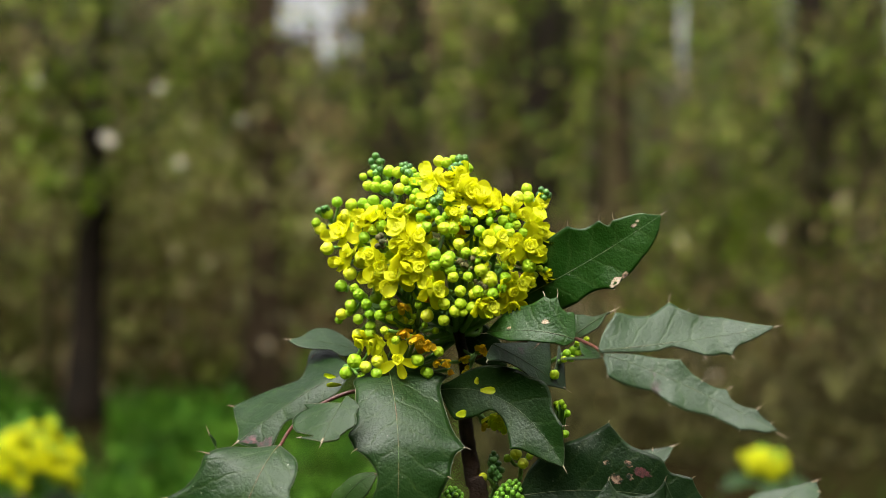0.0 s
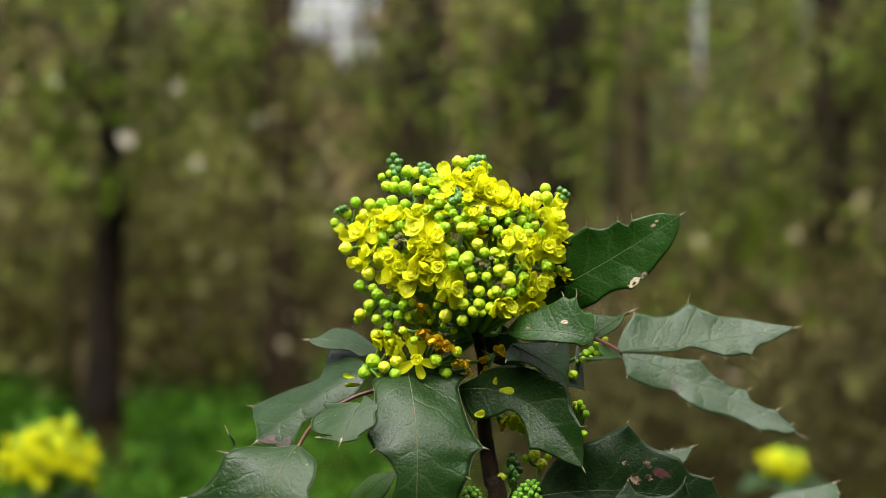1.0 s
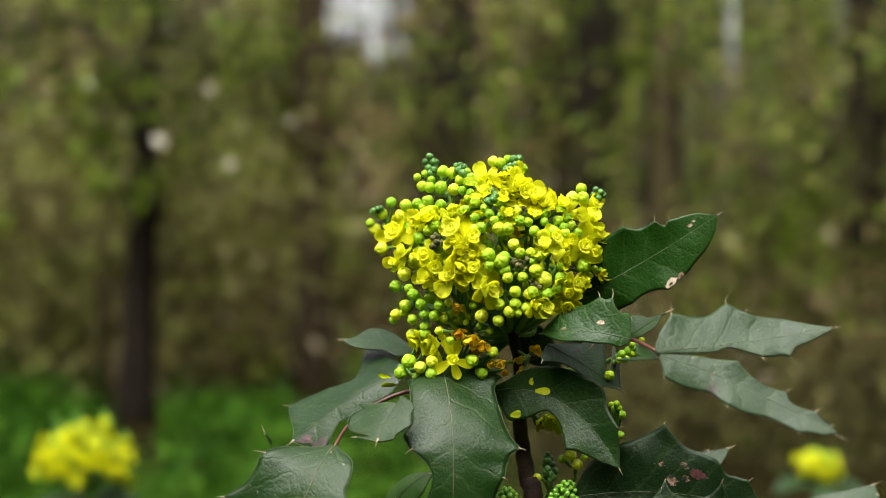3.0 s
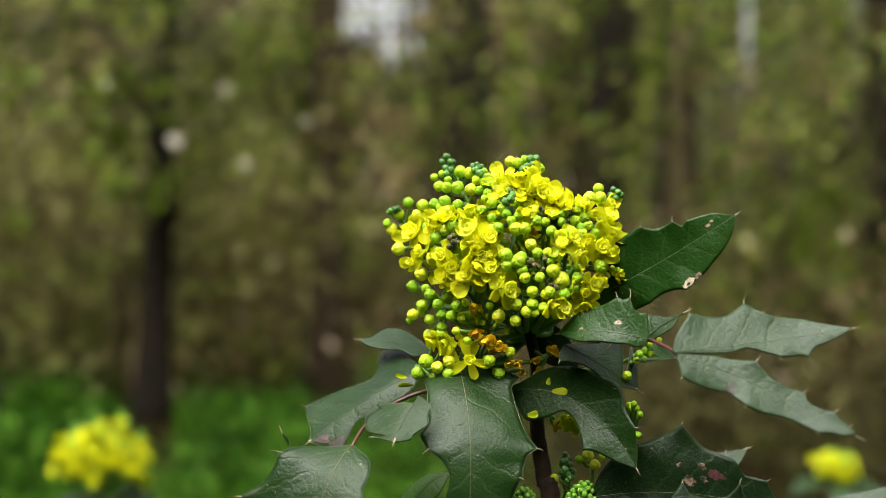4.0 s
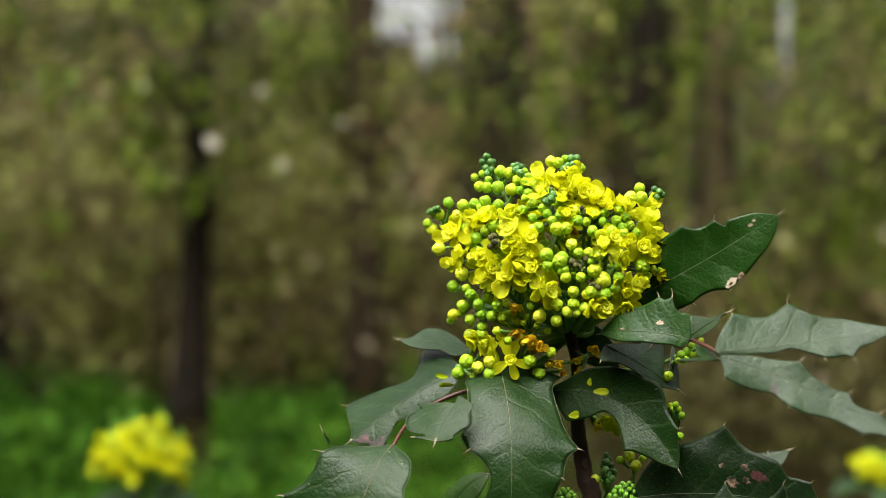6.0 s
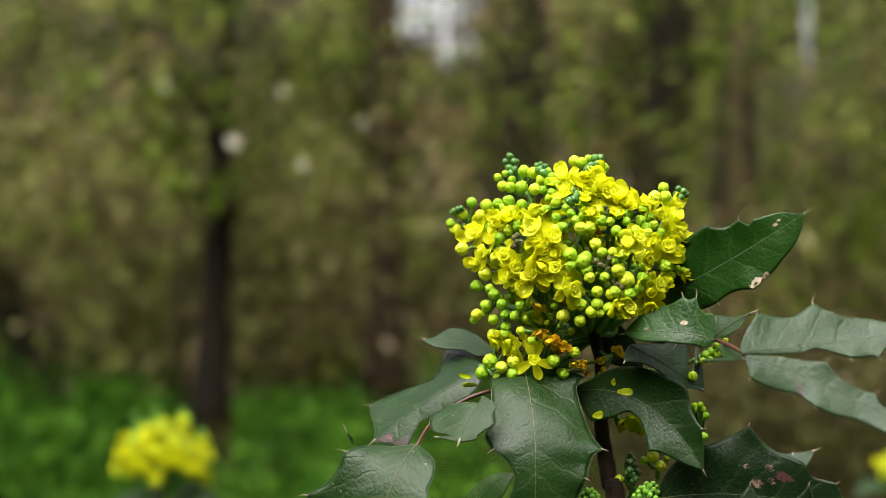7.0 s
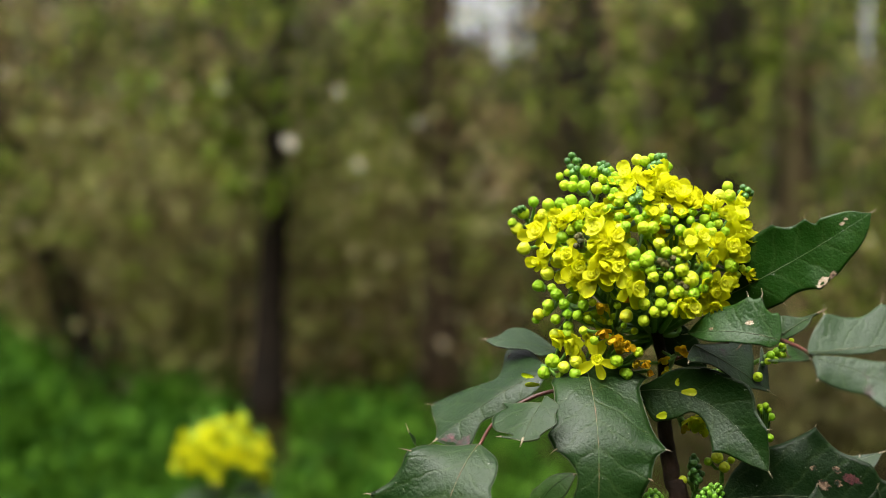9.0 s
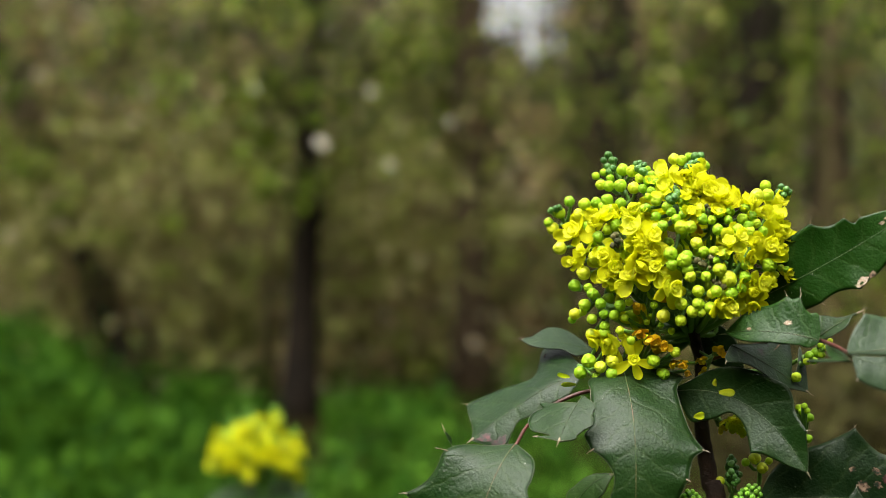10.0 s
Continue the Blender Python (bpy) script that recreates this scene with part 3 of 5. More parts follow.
def tree(x, y, radius, height, lean, crowns, skin, label, leaf_count=900, fork=0.45, seed=1, leaf_skin_=None):
    """A tree: tapered trunk with a flared foot, limbs that end in the crown's clumps, and many small leaves."""
    rng, gen = random.Random(seed), np.random.default_rng(seed)
    root = thing("tree", (x, y, 0), label, "tree", "trees of the wood")
    bm = bmesh.new()
    top = Vector((lean[0], lean[1], height))
    line = spline([(0, 0, -0.05), (lean[0] * 0.3 + rng.uniform(-0.03, 0.03), lean[1] * 0.3, height * 0.33), (lean[0] * 0.7 + rng.uniform(-0.06, 0.06), lean[1] * 0.7, height * 0.66), top], 22)
    radii = [radius * (1 + 0.7 * math.exp(-k * 1.1)) * (1 - 0.75 * k / 21) for k in range(22)]
    tube(bm, line, radii, 12, 0.25)
    part("trunk", bm, skin, root)
    for cx, cy, cz, cr in crowns:
        bm = bmesh.new()
        k = min(range(4, 22), key=lambda q: abs(line[q].z - cz * 0.75))
        end = Vector((cx, cy, cz))
        start = line[k]
        bend = (start + end) / 2 + Vector((rng.uniform(-0.1, 0.1), rng.uniform(-0.1, 0.1), 0.12))
        limb = spline([start, bend, end], 10)
        tube(bm, limb, (radii[k] * 0.26, 0.006), 7, 0.2)
        for q in range(7):
            s = limb[3 + q]
            way = Vector((rng.gauss(0, 1), rng.gauss(0, 1), rng.gauss(0.1, 0.7))).normalized()
            tube(bm, spline([s, s + way * cr * 0.5 + Vector((0, 0, 0.03)), s + way * cr], 5), (0.006, 0.002), 5)
        part("limb", bm, skin, root)
    if crowns and leaf_count:
        pts, sizes = [], []
        for cx, cy, cz, cr in crowns:
            n = int(leaf_count / len(crowns))
            knots = gen.normal(size=(max(n // 14, 4), 3)) * cr * 0.5
            pick = knots[gen.integers(0, len(knots), n)] + gen.normal(size=(n, 3)) * cr * 0.14
            pts.append(pick + (cx, cy, cz))
            sizes.append(gen.uniform(0.018, 0.05, n))
        pts = np.concatenate(pts)
        keep = open_view(pts[:, 0] + x, np.maximum(pts[:, 1] + y, 0.5), pts[:, 2])
        pts, sizes = pts[keep], [np.concatenate(sizes)[keep]]
        me = scatter(pts, gen.normal(size=pts.shape) + (0, 0, -0.3), np.concatenate(sizes), 0.6, gen)
        placed("crown", me, leaf_skin_ or leaves_fresh, root, smooth=False)
    return root


# Its two highest crowns lie out of view, added to shade the foliage.
slender = tree(-1.08, 3.75, 0.052, 2.6, (-0.03, 0.15), [(-0.3, 0.7, 1.9, 0.4), (0.3, 0.8, 1.8, 0.4), (-0.5, 0.5, 1.3, 0.4), (0.3, 0.6, 1.1, 0.35), (0.35, 0.5, 1.4, 0.35), (0.02, -0.22, 0.85, 0.2), (-0.05, -0.25, 1.02, 0.22), (0.05, -0.2, 1.25, 0.24), (0.02, -0.25, 0.68, 0.16)], bark, "slender dark trunk with fresh small leaves", 1700, seed=2)
# pale leaves added to fit the camera's view, standing in for bright spots of sky
for x, z, size in ((0.185, 0.824, 0.92), (0.376, 0.757, 0.6), (-0.01, 0.977, 0.5), (0.32, 0.96, 0.55), (0.54, 0.87, 0.45)):
    bm = bmesh.new()
    tube(bm, spline([(-0.005, 0.02, z - 0.12), (x * 0.5, -0.2, z + 0.02), (x, -0.4, z)], 8), (0.006, 0.0015), 5)
    twig = part("twig", bm, bark, slender)
    me = scatter([(x, -0.4, z)] * 5, [(0.3, -1, -0.6), (-0.5, -1, -0.3), (0.1, -0.6, -1), (0.8, -0.5, -0.4), (-0.8, -0.4, -0.7)], [0.047 * size, 0.047 * size, 0.042 * size, 0.036 * size, 0.036 * size], 0.75, np.random.default_rng(4))
    placed("leaf", me, leaf_sky_spot, twig, "pale leaf added as a bright spot of sky", smooth=False)
# Both crowns at 2 m and over are unseen, put there for their shade.
tree(-1.87, 4.35, 0.062, 2.2, (-0.95, 0.1), [(-0.6, -0.2, 2.1, 0.5), (0.0, -0.2, 2.0, 0.5), (-0.75, 0.3, 1.3, 0.4), (0.1, 0.2, 1.3, 0.4), (-0.5, -0.3, 1.1, 0.22), (-0.75, -0.35, 1.25, 0.3), (0.4, 0.3, 1.0, 0.35), (-0.25, -0.4, 0.8, 0.25), (-0.5, -0.4, 1.0, 0.25), (-0.1, -0.4, 0.62, 0.2)], bark, "leaning dark trunk at the grass's edge", 2000, seed=3)
tree(-0.62, 4.3, 0.07, 4.2, (0.05, 0.1), [(-0.35, 0, 1.15, 0.3), (0.3, 0.1, 0.9, 0.25), (0.3, 0.1, 1.3, 0.3), (-0.05, -0.3, 1.1, 0.25)], bark_brown, "brown trunk with few leaves", 1100, seed=4)
tree(-0.2, 5.2, 0.17, 6.0, (0.05, 0.1), [(-0.3, 0.4, 1.5, 0.35), (0.4, 0.4, 1.2, 0.35), (0.35, 0.3, 1.7, 0.35), (0.1, -0.3, 1.0, 0.25)], bark, "thick dark trunk among brushwood", 1100, seed=5)
tree(0.42, 5.5, 0.12, 6.0, (0.05, 0.1), [(0.25, -0.1, 1.4, 0.3), (-0.2, -0.1, 1.7, 0.3), (-0.3, 0.4, 1.3, 0.35), (0.3, 0.4, 1.75, 0.35)], bark, "thick brown trunk with few leaves", 900, seed=62)
tree(0.28, 6.3, 0.13, 6.5, (0.04, 0.1), [(-0.3, -0.2, 1.5, 0.35), (0.3, -0.2, 1.9, 0.35)], bark_brown, "thick brown trunk deeper among the others", 500, seed=64)
tree(0.62, 4.6, 0.06, 4.0, (0.05, 0.2), [(0.1, 0, 1.15, 0.3), (-0.3, 0.1, 0.9, 0.3), (0.4, -0.1, 0.75, 0.3)], bark_mossy, "thin mossy trunk with a few fresh leaves", 700, seed=6)
tree(1.6, 8.0, 0.07, 5.0, (0.1, 0.1), [(0.0, 0.0, 2.0, 0.3), (0.35, 0.0, 2.05, 0.3), (0.75, 0.1, 1.8, 0.35), (1.0, 0.0, 2.0, 0.35), (1.1, 0.0, 1.6, 0.3)], bark_mossy, "thin mossy tree with a sparse fresh crown", 2400, seed=61)
tree(0.76, 5.6, 0.1, 6.0, (0.03, 0.1), [(0.2, -0.1, 1.6, 0.3), (-0.2, -0.2, 1.3, 0.3)], bark, "brown trunk with few leaves among others", 300, seed=63)
tree(1.44, 4.75, 0.075, 5.0, (-0.06, 0.2), [(0.15, 0, 0.95, 0.3), (-0.2, 0.1, 0.65, 0.25), (0.1, -0.25, 1.15, 0.3)], bark, "thin brown trunk among brushwood", 800, seed=7)
rng = random.Random(11)
for k in range(34):
    y = rng.uniform(5.5, 15)
    x = rng.uniform(-0.62, 0.5) * y
    if -0.15 < x / y < -0.06:
        x -= 0.16 * y
    if any(abs(x / y - q[0]) < q[1] + 0.01 for q in GAPS[1:]):
        x += 0.05 * y
    # The upper three crowns, mostly above the view, are added to shade the wood.
    tree(x, y, rng.uniform(0.04, 0.13), rng.uniform(3.5, 8), (rng.uniform(-0.4, 0.4), rng.uniform(-0.3, 0.3)),
         [(rng.uniform(-0.8, 0.8), rng.uniform(-0.5, 0.5), rng.uniform(0.8, 2.4) if q < 3 else rng.uniform(2.6, 4.2), rng.uniform(0.3, 0.7)) for q in range(6)],
         rng.choice((bark, bark_mossy, bark_mossy)), "bare brown tree deeper in the wood", 560, seed=100 + k, leaf_skin_=rng.choice((leaves_fresh, leaves_fresh, leaves_dry)) if x < 0 else leaves_fresh)

for x, y, h, label in ((3.2, 12.6, 6.0, "bare tree with twigs against the pale sky"), (3.75, 13.4, 6.5, "bare tree with a few dry leaves against the sky"), (-1.15, 14.2, 6.5, "bare tree at the gap in the wood")):
    tree(x, y, 0.07, h, (0.1, 0.1), [(rng.uniform(-0.5, 0.5), rng.uniform(-0.3, 0.3), rng.uniform(2.3, 4.4), rng.uniform(0.4, 0.6)) for q in range(6)], bark_mossy, label, 1100, seed=int(x * 10) + 300, leaf_skin_=leaves_dry)

# brushwood: fine twigs, dry and fresh leaves
gen = np.random.default_rng(21)
for k in range(30):
    y = 4.2 + 5.0 * rng.random() ** 1.3
    x = rng.uniform(-0.62, 0.48) * y
    bush = thing("bare_shrub", (x, y, 0), "bare shrub of thin brown stems in the wood", "shrub", "bare shrubs")
    for q in range(10):
        bm = bmesh.new()
        s = Vector((rng.gauss(0, 0.25), rng.gauss(0, 0.2), -0.02))
        e = s + Vector((rng.gauss(0, 0.22), rng.gauss(0, 0.2), rng.uniform(0.6, 2.2)))
        m = (s + e) / 2 + Vector((rng.gauss(0, 0.08), 0, 0))
        tube(bm, spline([s, m, e], 6), (rng.uniform(0.007, 0.018), 0.003), 5)
        for f in range(3):
            way = Vector((rng.gauss(0, 1), rng.gauss(0, 1), rng.uniform(0.4, 1.4))).normalized()
            tube(bm, spline([m, m + way * 0.12, m + way * 0.35 + Vector((0, 0, 0.06))], 4), (0.004, 0.0015), 4)
        part("stem", bm, bark_mossy, bush)
for name, skin, count, near, far, high, lean, label in (("dry_leaves", leaves_dry, 25000, 3.9, 7.0, 2.0, 1.6, "dry brown leaves hanging in the brushwood"), ("fresh_leaves", leaves_fresh, 35000, 3.9, 8.0, 2.5, 1.0, "small fresh green leaves on the brushwood")):
    n = count // 16
    y = gen.uniform(near, far, n)
    knots = np.stack([(-0.62 + 1.1 * gen.uniform(0, 1, n) ** lean) * y, y, 0.08 + high * gen.uniform(0, 1, n) ** (1.7 if skin == leaves_dry else 1.0)], 1)
    knots = knots[open_view(knots[:, 0], knots[:, 1], knots[:, 2])]
    knots = knots[~((knots[:, 0] / knots[:, 1] > -0.06) & ((knots[:, 2] - 0.52) / knots[:, 1] > 0.04) & (gen.random(len(knots)) < (0.85 if skin == leaves_dry else 0.25)))]
    knots = knots[~((knots[:, 0] / knots[:, 1] < -0.06) & (knots[:, 2] > 1.1) & (gen.random(len(knots)) < 0.4))]
    knots = knots[~((knots[:, 0] / knots[:, 1] < -0.36) & (knots[:, 1] < 4.9) & (knots[:, 2] < 0.6))]  # cleared so that the leaning trunk shows from the camera
    knots = knots[~((knots[:, 1] < 4.0) & (knots[:, 2] < 0.55) & ((np.abs(knots[:, 0] / knots[:, 1] + 0.288) < 0.035) | (gen.random(len(knots)) < 0.4)))]
    pts = knots[gen.integers(0, len(knots), count)] + gen.normal(size=(count, 3)) * 0.085
    pts[:, 2] = np.maximum(pts[:, 2], 0.03)
    pts = pts[~at_feet(pts[:, 0], pts[:, 1], pts[:, 2], gen.random(count))]
    me = scatter(pts, gen.normal(size=pts.shape) + (0, 0, -0.3), gen.uniform(0.02, 0.06, len(pts)), 0.6, gen)
    tagged(placed(name, me, skin, smooth=False), label, "leaves", kind="stuff")

# young growth along the clearing's edge, half in leaf
n, count = 420, 6500
y = gen.uniform(3.7, 4.7, n)
knots = np.stack([gen.uniform(-0.56, -0.12, n) * y, y, gen.uniform(0.12, 1.0, n)], 1)
knots = knots[~((np.abs(knots[:, 0] / knots[:, 1] + 0.288) < 0.03) & (knots[:, 2] < 0.5) & (knots[:, 1] < 4.0))]
pts = knots[gen.integers(0, len(knots), count)] + gen.normal(size=(count, 3)) * 0.06
pts[:, 2] = np.maximum(pts[:, 2], 0.03)
pts = pts[~at_feet(pts[:, 0], pts[:, 1], pts[:, 2], gen.random(count))]
me = scatter(pts, gen.normal(size=pts.shape) + (0, 0, -0.2), gen.uniform(0.02, 0.05, len(pts)), 0.6, gen)
tagged(placed("young_leaves", me, leaves_olive, smooth=False), "olive young leaves along the clearing's edge", "leaves", kind="stuff")

# withered bracken and leaves that stand among the stems behind it
n, count = 420, 8000
y = gen.uniform(4.6, 6.4, n)
knots = np.stack([gen.uniform(-0.56, -0.06, n) * y, y, gen.uniform(0.05, 0.8, n)], 1)
pts = knots[gen.integers(0, n, count)] + gen.normal(size=(count, 3)) * 0.09
pts[:, 2] = np.maximum(pts[:, 2], 0.03)
me = scatter(pts, gen.normal(size=pts.shape) + (0, 0, -0.2), gen.uniform(0.03, 0.07, count), 0.6, gen)
tagged(placed("withered_bracken", me, leaves_dry, smooth=False), "pale brown withered bracken among thin stems", "bracken", kind="stuff")

# last year's low brush on the bare soil
n, count = 260, 3600
y = gen.uniform(2.9, 4.6, n)
knots = np.stack([gen.uniform(0.03, 0.46, n) * y, y, gen.uniform(0.02, 0.42, n) * np.clip((y - 2.4) / 1.6, 0.2, 1)], 1)
pts = knots[gen.integers(0, n, count)] + gen.normal(size=(count, 3)) * (0.03, 0.04, 0.09)
pts[:, 2] = np.maximum(pts[:, 2], 0.01)
me = scatter(pts, gen.normal(size=pts.shape) * (0.5, 0.5, 1), gen.uniform(0.03, 0.07, count), 0.4, gen)
tagged(placed("low_brush", me, brush_dull, smooth=False), "dull olive-brown low brush on the bare soil", "brush", kind="stuff")

# leaf litter on the wood's floor
count = 9000
y = gen.uniform(4.0, 10.0, count)
x = gen.uniform(-0.62, 0.5, count) * y
keep = gen.random(count) < np.clip(0.5 - x / y * 2.5, 0.04, 1)
x, y, count = x[keep], y[keep], int(keep.sum())
pts = np.stack([x, y, gen.uniform(0.0, 0.06, count)], 1)
me = scatter(pts, gen.normal(size=pts.shape) * (1, 1, 0.25), gen.uniform(0.03, 0.08, count), 0.6, gen)
tagged(placed("leaf_litter", me, leaves_fallen, smooth=False), "dry brown leaf litter on the wood's floor", "leaf litter", kind="stuff")

# grass and herbs in the clearing
count = 26000
y = gen.uniform(0.75, 4.0, count)
x = gen.uniform(-0.75, 0.42, count) * y
keep = gen.random(count) < np.clip(0.65 - (x / y + 0.05) * 4.5, 0.025, 1)
x, y = x[keep], y[keep]
w, d = gen.uniform(0, 2 * math.pi, 90000), 4.6 * np.sqrt(gen.uniform(0.002, 1, 90000))
xx, yy = d * np.cos(w), d * np.sin(w) + 0.3
rest = ~((yy > 0.75) & (xx / np.maximum(yy, 0.1) > -0.75) & (xx / np.maximum(yy, 0.1) < 0.42)) & (np.hypot(xx, yy) > 0.12)
x, y = np.concatenate([x, xx[rest]]), np.concatenate([y, yy[rest]])
root = np.stack([x, y, np.full(len(x), -0.02)], 1)
me = scatter(root, gen.normal(size=root.shape) * 0.35 + (0, 0, 1), gen.uniform(0.05, 0.14, len(x)) * np.clip(1.25 - 0.28 * y, 0.3, 1), 0.07, gen)
tagged(placed("grass", me, grass_blade, smooth=False), "short green grass in the clearing", "grass", kind="stuff")
# the strip of grass that runs on through the opening in the wood
count = 9000
y = gen.uniform(4.4, 7.5, count)
x = (-0.109 + gen.normal(size=count) * 0.016) * y
root = np.stack([x, y, np.full(count, -0.02)], 1)
me = scatter(root, gen.normal(size=root.shape) * 0.35 + (0, 0, 1), gen.uniform(0.06, 0.16, count), 0.14, gen)
tagged(placed("grass", me, grass_blade, smooth=False), "bright grass in an opening of the wood", "grass", kind="stuff")
for low_, count, near, far, side, wide, high, label in (("bank", 20000, 2.6, 4.3, -0.8, 0.42, 0.35, "leafy green undergrowth on the clearing's edge"), ("low", 13000, 1.2, 3.9, -0.55, 0.5, 0.05, "low green herbs in the grass"), ("rim", 2600, 3.7, 5.2, -0.5, 0.55, 0.05, "green herbs along the wood's edge")):
    n = count // 16
    y, u = gen.uniform(near, far, n), gen.uniform(0, 1, n) ** 1.5
    top = high * (1 - u ** 3 if low_ == "bank" else 1.0)
    knots = np.stack([(side + wide * u) * y, y, 0.01 + top * gen.uniform(0, 1, n)], 1)
    pts = knots[gen.integers(0, n, count)] + gen.normal(size=(count, 3)) * (0.07, 0.07, 0.035)
    pts[:, 2] = np.maximum(pts[:, 2], 0.0)
    pts = pts[~((np.abs(pts[:, 0] / pts[:, 1] + 0.288) < 0.022) & (pts[:, 1] > 2.4))]  # left out where they would hide the slender trunk's foot from the camera
    pts = pts[~at_feet(pts[:, 0], pts[:, 1], pts[:, 2], gen.random(len(pts)))]
    count = len(pts)
    me = scatter(pts, gen.normal(size=pts.shape) + (0, 0, 0.5), gen.uniform(0.015, 0.045, count), 0.65, gen)
    tagged(placed("undergrowth", me, herb_leaf, smooth=False), label, "undergrowth", kind="stuff")


# ---- the flowering shrub ----
shrub = thing("mahonia_shrub", (0.02, 0.362, 0), "mahonia with a dense yellow flower head and spiny dark leaves", "shrub", "flowering mahonias")
shrub.matrix_world = Matrix.Identity(4)
bm = bmesh.new()
tube(bm, spline([mm(q) for q in ((2.7, 8.5, -17.4), (6.3, 5.2, -33.0), (6.6, 3.5, -50.1), (8.8, 0.1, -66.8), (10.7, -1.5, -79.5), (14, 0, -200), (18, 2, -360), (20, 2, -525))], 60),
     [0.0014 + 0.0024 * (k / 59) + (0.0006 if 12 < k < 16 else 0) for k in range(60)], 12, 0.2)
part("stem", bm, bark_twig, shrub, "dark brown woody stem")
for line in (((3.6, 3.5, -41.0), (-13.7, 0.1, -40.3), (-24.8, -4.9, -40.4), (-34.1, -8.2, -43.6), (-40.9, -18.3, -48.2), (-43.4, -30.0, -52.5)),
             ((6.3, 5.2, -33.0), (22.8, 1.5, -27.0), (33.5, -16.0, -24.4), (37.1, -35.0, -24.3), (40.2, -46.4, -26.0))):
    bm = bmesh.new()
    tube(bm, spline([mm(q) for q in line], 30), (0.0007, 0.00045), 8, 0.15)
    part("leaf_stalk", bm, stalk_red, shrub, "thin red-brown leaf stalk")

# Spiny leaflets, from the top of the stem outwards.
leaflet(shrub, (21.0, -12.0, -13.9), (39.6, -20.0, -4.3), (59.3, -21.0, 9.3), (-0.21, -0.98, 0.07),
        [(0.105, 6.6, 0.0), (0.243, 8.1, 0.0), (0.328, 8.4, 1.6), (0.400, 7.8, 0.0), (0.486, 8.5, 0.0), (0.547, 10.2, 0.5), (0.600, 9.3, 0.0), (0.680, 8.6, 0.0), (0.759, 7.2, 0.0), (0.853, 5.6, 0.0), (0.947, 2.7, 0.0)],
        [(0.265, 10.0, 0.0), (0.379, 10.8, 0.0), (0.504, 11.0, 1.9), (0.541, 9.2, 0.0), (0.613, 7.9, 0.0), (0.682, 7.9, 1.6), (0.699, 6.1, 0.0), (0.757, 5.9, 2.2), (0.838, 4.8, 0.0), (0.915, 3.3, 0.0), (0.969, 1.0, 0.0)], fold=(-0.05, 0.10), skin=leaf_deep, scars=((0.575, 0.9, 3.6, 2), (0.64, 0.95, 2.2), (0.84, -0.35, 1.5, 2), (0.87, -0.5, 1.0, 2)))
leaflet(shrub, (39.3, -47.0, -25.5), (60.0, -41.0, -24.5), (83.8, -45.0, -19.7), (-0.08, -0.79, 0.61),
        [(0.099, 0.6, 0.0), (0.233, 1.3, 0.0), (0.349, 1.5, 0.0), (0.435, 0.9, 0.0), (0.488, 1.8, 0.0), (0.551, 3.4, 0.0), (0.599, 4.8, 1.9), (0.653, 4.9, 0.0), (0.715, 4.9, 0.0), (0.749, 5.8, 1.6), (0.784, 3.7, 0.0), (0.846, 2.7, 0.0), (0.925, 1.5, 0.0)],
        [(0.027, 2.8, 0.0), (0.083, 6.5, 0.0), (0.154, 9.9, 2.5), (0.197, 9.7, 0.0), (0.276, 8.8, 0.0), (0.358, 8.6, 0.0), (0.430, 10.0, 0.0), (0.480, 11.3, 2.9), (0.506, 10.4, 0.0), (0.545, 8.7, 0.0), (0.570, 7.8, 1.0), (0.605, 6.9, 0.0), (0.677, 6.0, 0.0), (0.750, 5.2, 0.0), (0.844, 3.2, 0.0), (0.924, 1.4, 0.0)], fold=(-0.10, 0.10), skin=leaf_sheen)
leaflet(shrub, (39.9, -50.0, -26.4), (54.0, -51.0, -29.7), (80.7, -62.0, -44.3), (0.07, -0.85, 0.52),
        [(0.030, 2.0, 0.0), (0.077, 5.1, 0.8), (0.219, 5.5, 0.0), (0.337, 5.2, 0.0), (0.423, 4.8, 0.0), (0.467, 5.6, 0.0), (0.524, 6.4, 0.8), (0.613, 5.9, 0.0), (0.713, 4.3, 0.0), (0.784, 4.1, 0.0), (0.862, 4.4, 0.6), (0.905, 2.6, 0.0), (0.954, 1.4, 0.0), (0.975, 0.0, 0.0)],
        [(0.114, 1.4, 0.0), (0.244, 2.8, 0.0), (0.362, 3.8, 0.0), (0.444, 4.8, 0.0), (0.478, 5.4, 1.9), (0.512, 4.5, 0.0), (0.567, 3.4, 0.0), (0.617, 3.0, 1.3), (0.677, 3.0, 0.0), (0.737, 3.8, 1.9), (0.760, 2.4, 0.0), (0.820, 1.7, 0.0), (0.879, 2.5, 1.9), (0.912, 1.5, 0.0), (0.952, 1.1, 1.0)], fold=(-0.12, 0.12), skin=leaf_sheen)
